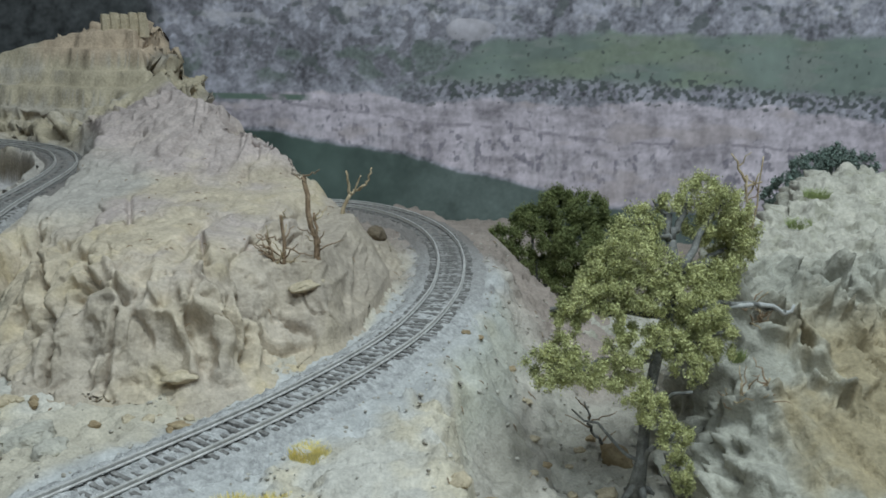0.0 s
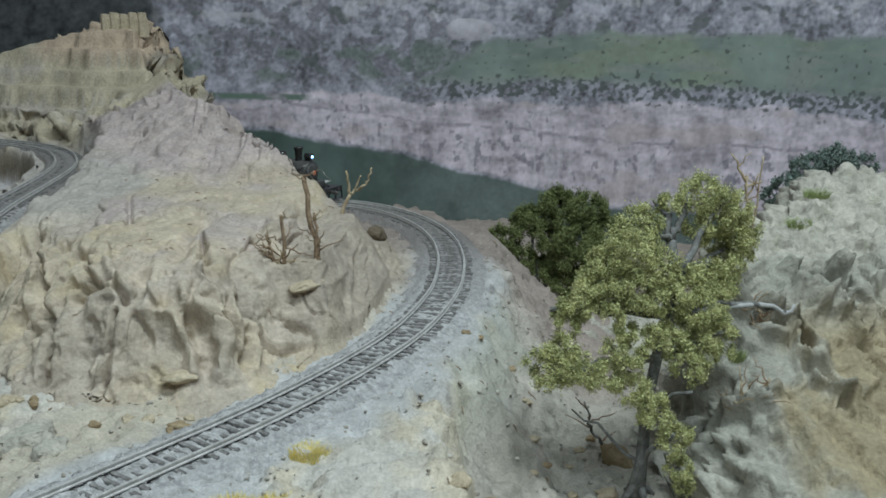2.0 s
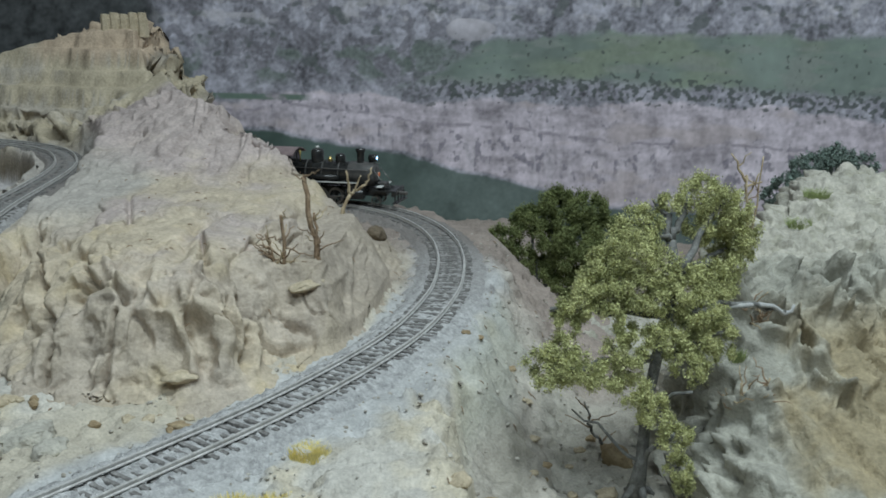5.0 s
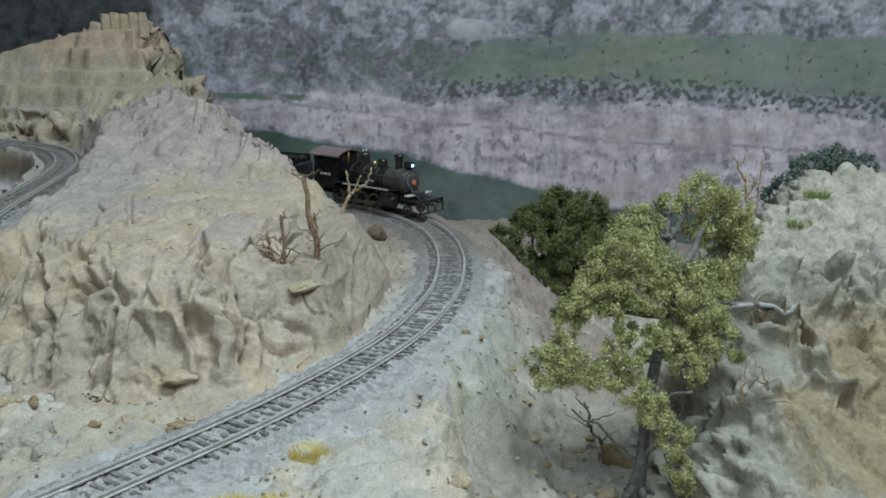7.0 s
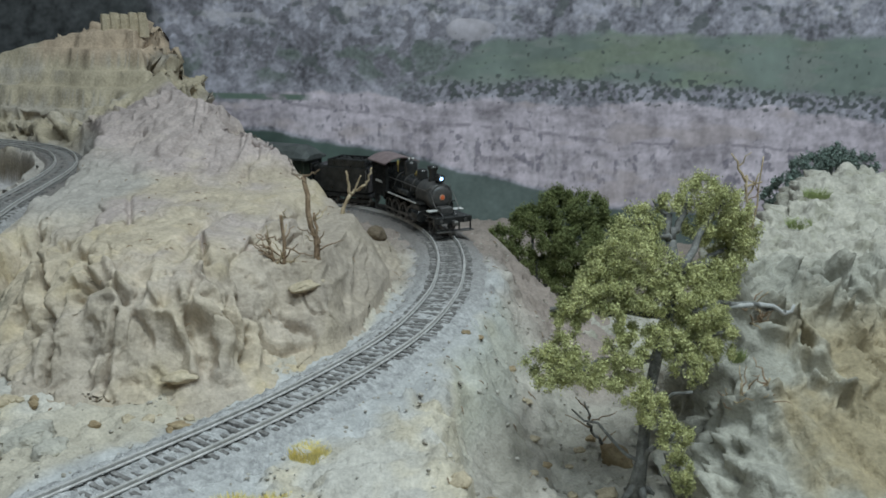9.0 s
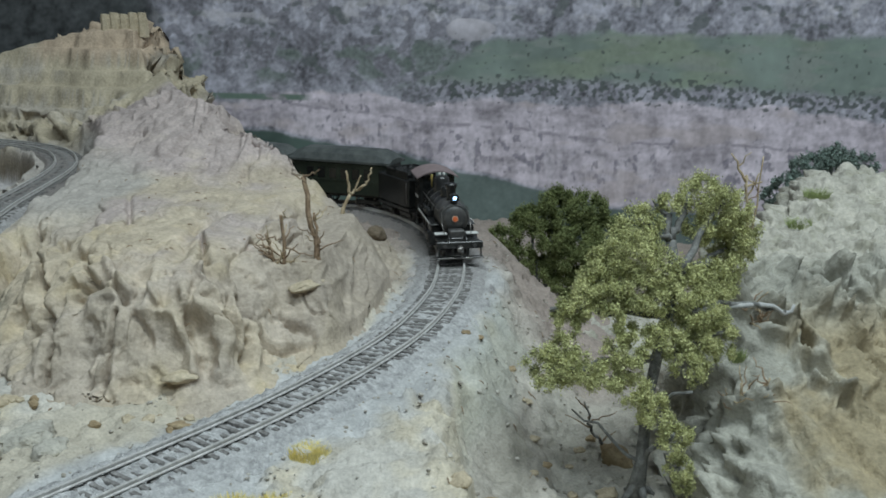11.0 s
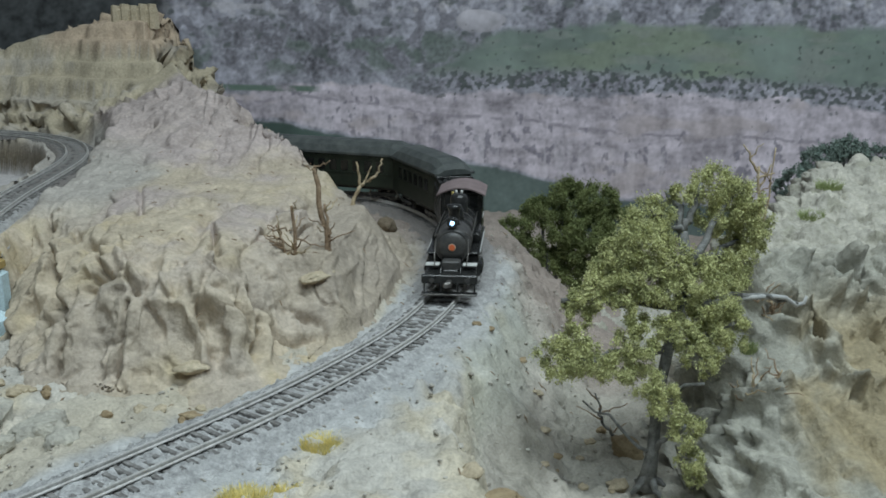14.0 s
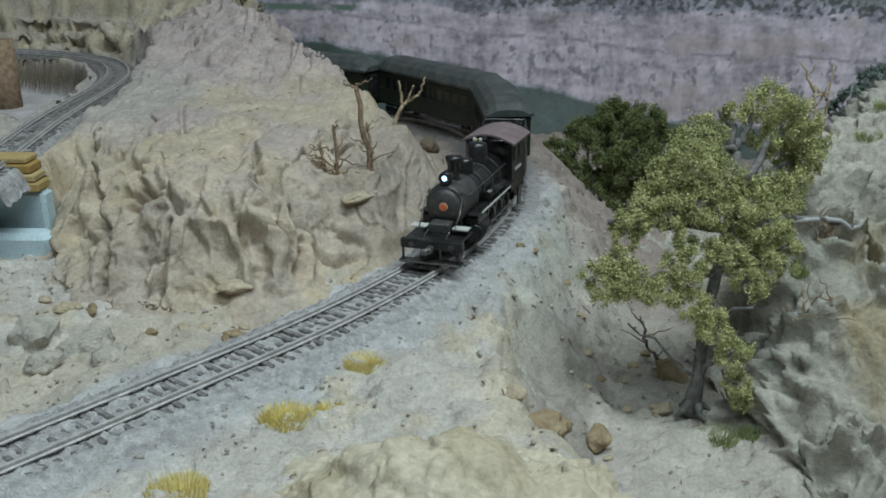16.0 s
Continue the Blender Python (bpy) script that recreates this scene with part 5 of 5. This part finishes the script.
    part("saddle", Shape().box((0, 0.0275, 0.0148), (0.0130, 0.0150, 0.0080), 0.001), BLACK, e)
    part("front_box", Shape().box((0, 0.0465, 0.0160), (0.0100, 0.0075, 0.0050), 0.0006), SOOT, e)
    part("deck", Shape().box((0, 0.0490, 0.0128), (0.0275, 0.0180, 0.0010), 0.0002), BLACK, e)
    beam = part("pilot_beam", Shape().box((0, 0.0590, 0.0112), (0.0300, 0.0026, 0.0046), 0.0004), BLACK, e)
    for x in (-0.0095, 0.0095):
        part("marker", Shape().lathe((x, 0.0600, 0.0108), (0, 1, 0), [(0, 0.0014), (0.0006, 0.0014)], 12), SOOT, beam)
    part("coupler", Shape().box((0, 0.0625, 0.0098), (0.0030, 0.0060, 0.0028), 0.0005).box((0.0012, 0.0662, 0.0098), (0.0034, 0.0024, 0.0030), 0.0006), STEEL, e, "worn metal knuckle coupler")
    foot = part("foot_board", Shape().box((0, 0.0605, 0.0035), (0.0300, 0.0048, 0.0009), 0.0002), BLACK, e)
    for x in (-0.0135, -0.0045, 0.0045, 0.0135):
        part("bracket", Shape().box((x, 0.0605, 0.0065), (0.0008, 0.0012, 0.0062), 0.0001), BLACK, foot)
    part("edge_strip", Shape().box((0, 0.0631, 0.0035), (0.0290, 0.0003, 0.0009), 0.0001), STEEL, foot)
    part("firebox", Shape().box((0, -0.030, 0.0170), (0.0150, 0.024, 0.0120), 0.001), BLACK, e)
    for y in (0.008, -0.0055, -0.019, -0.0325):
        for sx in (-1, 1):
            WHEELS.append((wheel(e, sx * 0.0082, y, 0.0066, 10), 0.0066))
    for sx in (-1, 1):
        WHEELS.append((wheel(e, sx * 0.0078, 0.0425, 0.0040, 8), 0.0040))
        part("side_rod", Shape().box((sx * 0.0100, -0.012, 0.0050), (0.0007, 0.043, 0.0015), 0.0002), STEEL, e, "steel side rod")
        part("main_rod", Shape().box((sx * 0.0109, 0.005, 0.0066), (0.0007, 0.028, 0.0013), 0.0002, Euler((0.06, 0, 0)).to_matrix()), STEEL, e)
        part("cab_step", Shape().box((sx * 0.0118, -0.050, 0.0070), (0.0008, 0.006, 0.011), 0.0002), BLACK, e)
    return e


def truck(parent, y, spread_y, radius):
    t = part("truck", Shape().box((0, y, radius), (0.0040, spread_y * 2, 0.003), 0.0004).box((-0.0098, y, radius), (0.0012, spread_y * 2 + 0.006, 0.0034), 0.0004)
             .box((0.0098, y, radius), (0.0012, spread_y * 2 + 0.006, 0.0034), 0.0004), BLACK, parent)
    for yy in (y - spread_y, y + spread_y):
        for sx in (-1, 1):
            WHEELS.append((wheel(parent, sx * 0.0080, yy, radius, 6), radius))
    return t


def tender():
    e = thing("locomotive_tender", "black model coal tender behind the locomotive", "tender")
    part("tank", Shape().box((0, 0, 0.0215), (0.0262, 0.050, 0.0220), 0.0012), BLACK, e)
    part("collar", Shape().box((-0.0122, 0.006, 0.0350), (0.0010, 0.034, 0.006), 0.0003).box((0.0122, 0.006, 0.0350), (0.0010, 0.034, 0.006), 0.0003).box((0, -0.011, 0.0350), (0.0254, 0.0010, 0.006), 0.0003), BLACK, e)
    rnd = random.Random(12)
    coal = Shape()
    for i in range(120):
        s = rnd.uniform(0.0018, 0.0036)
        coal.box((rnd.uniform(-0.0105, 0.0105), rnd.uniform(-0.009, 0.021), 0.0335 + rnd.uniform(0, 0.003)), (s, s, s), s * 0.25, Euler((rnd.random() * 3, rnd.random() * 3, 0)).to_matrix())
    part("coal", coal, material("coal", (0.01, 0.01, 0.01), (0.03, 0.03, 0.03), 300, 0.5, bump=0.3), e, "heap of black coal")
    part("frame", Shape().box((0, 0, 0.0088), (0.0250, 0.052, 0.0030), 0.0004), BLACK, e)
    for sx in (-1, 1):
        part("grab_rail", Shape().tube([(sx * 0.0134, 0.0235, 0.014), (sx * 0.0140, 0.0240, 0.016), (sx * 0.0140, 0.0240, 0.028), (sx * 0.0134, 0.0235, 0.030)], [0.0003] * 4, 6), STEEL, e)
    for y in (-0.015, 0.015):
        truck(e, y, 0.0060, 0.0045)
    return e


def coach(ln, label):
    """A coach with a flat-topped, bevelled roof that slopes down at both ends."""
    e = thing("passenger_coach", label, "railway coach", "coaches of the train")
    part("body", Shape().box((0, 0, 0.0235), (0.0280, ln, 0.0260), 0.0006), GREEN, e)
    part("frame", Shape().box((0, 0, 0.0095), (0.0220, ln, 0.0025), 0.0004), BLACK, e)
    half, end = 0.0155, ln / 2 + 0.003
    rings = []
    for y, drop in ((-end, 1.0), (-end + 0.004, 0.45), (-end + 0.012, 0.0), (end - 0.012, 0.0), (end - 0.004, 0.45), (end, 1.0)):
        top = 0.0470 - 0.0065 * drop
        shoulder = 0.0450 - 0.0055 * drop
        rings.append([(-half, y, 0.0362), (-half, y, 0.0380), (-half * 0.80, y, shoulder - 0.0020), (-half * 0.50, y, top - 0.0006), (0, y, top), (half * 0.50, y, top - 0.0006), (half * 0.80, y, shoulder - 0.0020), (half, y, 0.0380), (half, y, 0.0362)])
    k = len(rings[0])
    faces = [(i * k + j, i * k + (j + 1) % k, (i + 1) * k + (j + 1) % k, (i + 1) * k + j) for i in range(len(rings) - 1) for j in range(k)]
    faces += [tuple(range(k)), tuple(range((len(rings) - 1) * k, len(rings) * k))[::-1]]
    part("roof", Shape().add([p for r in rings for p in r], [f[::-1] for f in faces]), COACH_ROOF, e, "sooty grey-green roof with sloped ends")
    count = int((ln - 0.02) / 0.0105)
    for sx in (-1, 1):
        for i in range(count):
            part("window", Shape().box((sx * 0.0141, (i - (count - 1) / 2) * 0.0105, 0.0272), (0.0004, 0.0064, 0.0085), 0.0001), WINDOW, e)
        part("belt_rail", Shape().box((sx * 0.0142, 0, 0.0215), (0.0005, ln - 0.002, 0.0008), 0.0001), GREEN, e)
        part("letter_board", Shape().box((sx * 0.0142, 0, 0.0340), (0.0005, ln - 0.002, 0.0018), 0.0001), GREEN, e)
    for sy in (-1, 1):
        part("end_door", Shape().box((0, sy * (ln / 2 + 0.0002), 0.0215), (0.0078, 0.0008, 0.0200), 0.0002), BLACK, e)
        part("diaphragm", Shape().box((0, sy * (ln / 2 + 0.0014), 0.0225), (0.0110, 0.0022, 0.0220), 0.0004), BLACK, e)
    for y in (0.018 - ln / 2, ln / 2 - 0.018):
        truck(e, y, 0.0080, 0.0048)
    return e


LOCO, TENDER = engine(), tender()
COACH_PLAN = [(0.086, "short dark green model coach with a sooty flat-topped roof"), (0.142, "long dark green model passenger coach with a sooty roof"), (0.142, "long dark green model passenger coach with a sooty roof")]
COACHES = [coach(ln, label) for ln, label in COACH_PLAN]

# lamp's distance along the line, by time
_s = np.concatenate([[0], np.cumsum(np.linalg.norm(np.diff(MAIN, axis=0), axis=1))])
PACE = [(0.0, 0.975), (1.5, 1.0013), (4.0, 1.0453), (6.5, 1.0955), (8.0, 1.1415), (9.0, 1.172), (11.5, 1.2625), (13.0, 1.3065), (14.0, 1.342), (15.0, 1.376), (16.0, 1.42)]


def travelled(t):
    k = np.array([p[0] for p in PACE])
    v = np.array([p[1] for p in PACE])
    m = np.gradient(v, k)
    i = int(np.clip(np.searchsorted(k, t) - 1, 0, len(k) - 2))
    h = k[i + 1] - k[i]
    u = (t - k[i]) / h
    return (2 * u ** 3 - 3 * u ** 2 + 1) * v[i] + (u ** 3 - 2 * u ** 2 + u) * h * m[i] + (-2 * u ** 3 + 3 * u ** 2) * v[i + 1] + (u ** 3 - u ** 2) * h * m[i + 1]


def on_line(s):
    return np.array([np.interp(s, _s, MAIN[:, 0]), np.interp(s, _s, MAIN[:, 1])])


def vehicle_pose(s, half, ahead):
    a, b = on_line(s + ahead), on_line(s - half)
    d = a - b
    m = a - d / np.linalg.norm(d) * ahead
    return pose(m[0], m[1], 0.0, 0, 0, math.degrees(math.atan2(d[1], d[0])) - 90)


def motions():
    times = [0.5 * i for i in range(33)]
    train = [(LOCO, 0.033, 0.020, 0.041), (TENDER, 0.015, 0.015, 0.133)]
    back = 0.162
    for ob, (ln, label) in zip(COACHES, COACH_PLAN):
        train.append((ob, ln / 2 - 0.018, ln / 2 - 0.018, back + ln / 2))
        back += ln + 0.006
    for ob, half, ahead, offset in train:
        walk(ob, [(t, vehicle_pose(travelled(t) - offset, half, ahead)) for t in times])
    for w, radius in WHEELS:
        base = w.matrix_basis.copy()
        turn = (travelled(16) - travelled(0)) / radius
        steps = int(turn / 1.2) + 1
        rows = []
        for i in range(steps + 1):
            t = 16.0 * i / steps
            rows.append((t, Matrix.Translation(base.translation) @ Matrix.Rotation(-(travelled(t) - travelled(0)) / radius, 4, "X")))
        walk(w, rows)


motions()
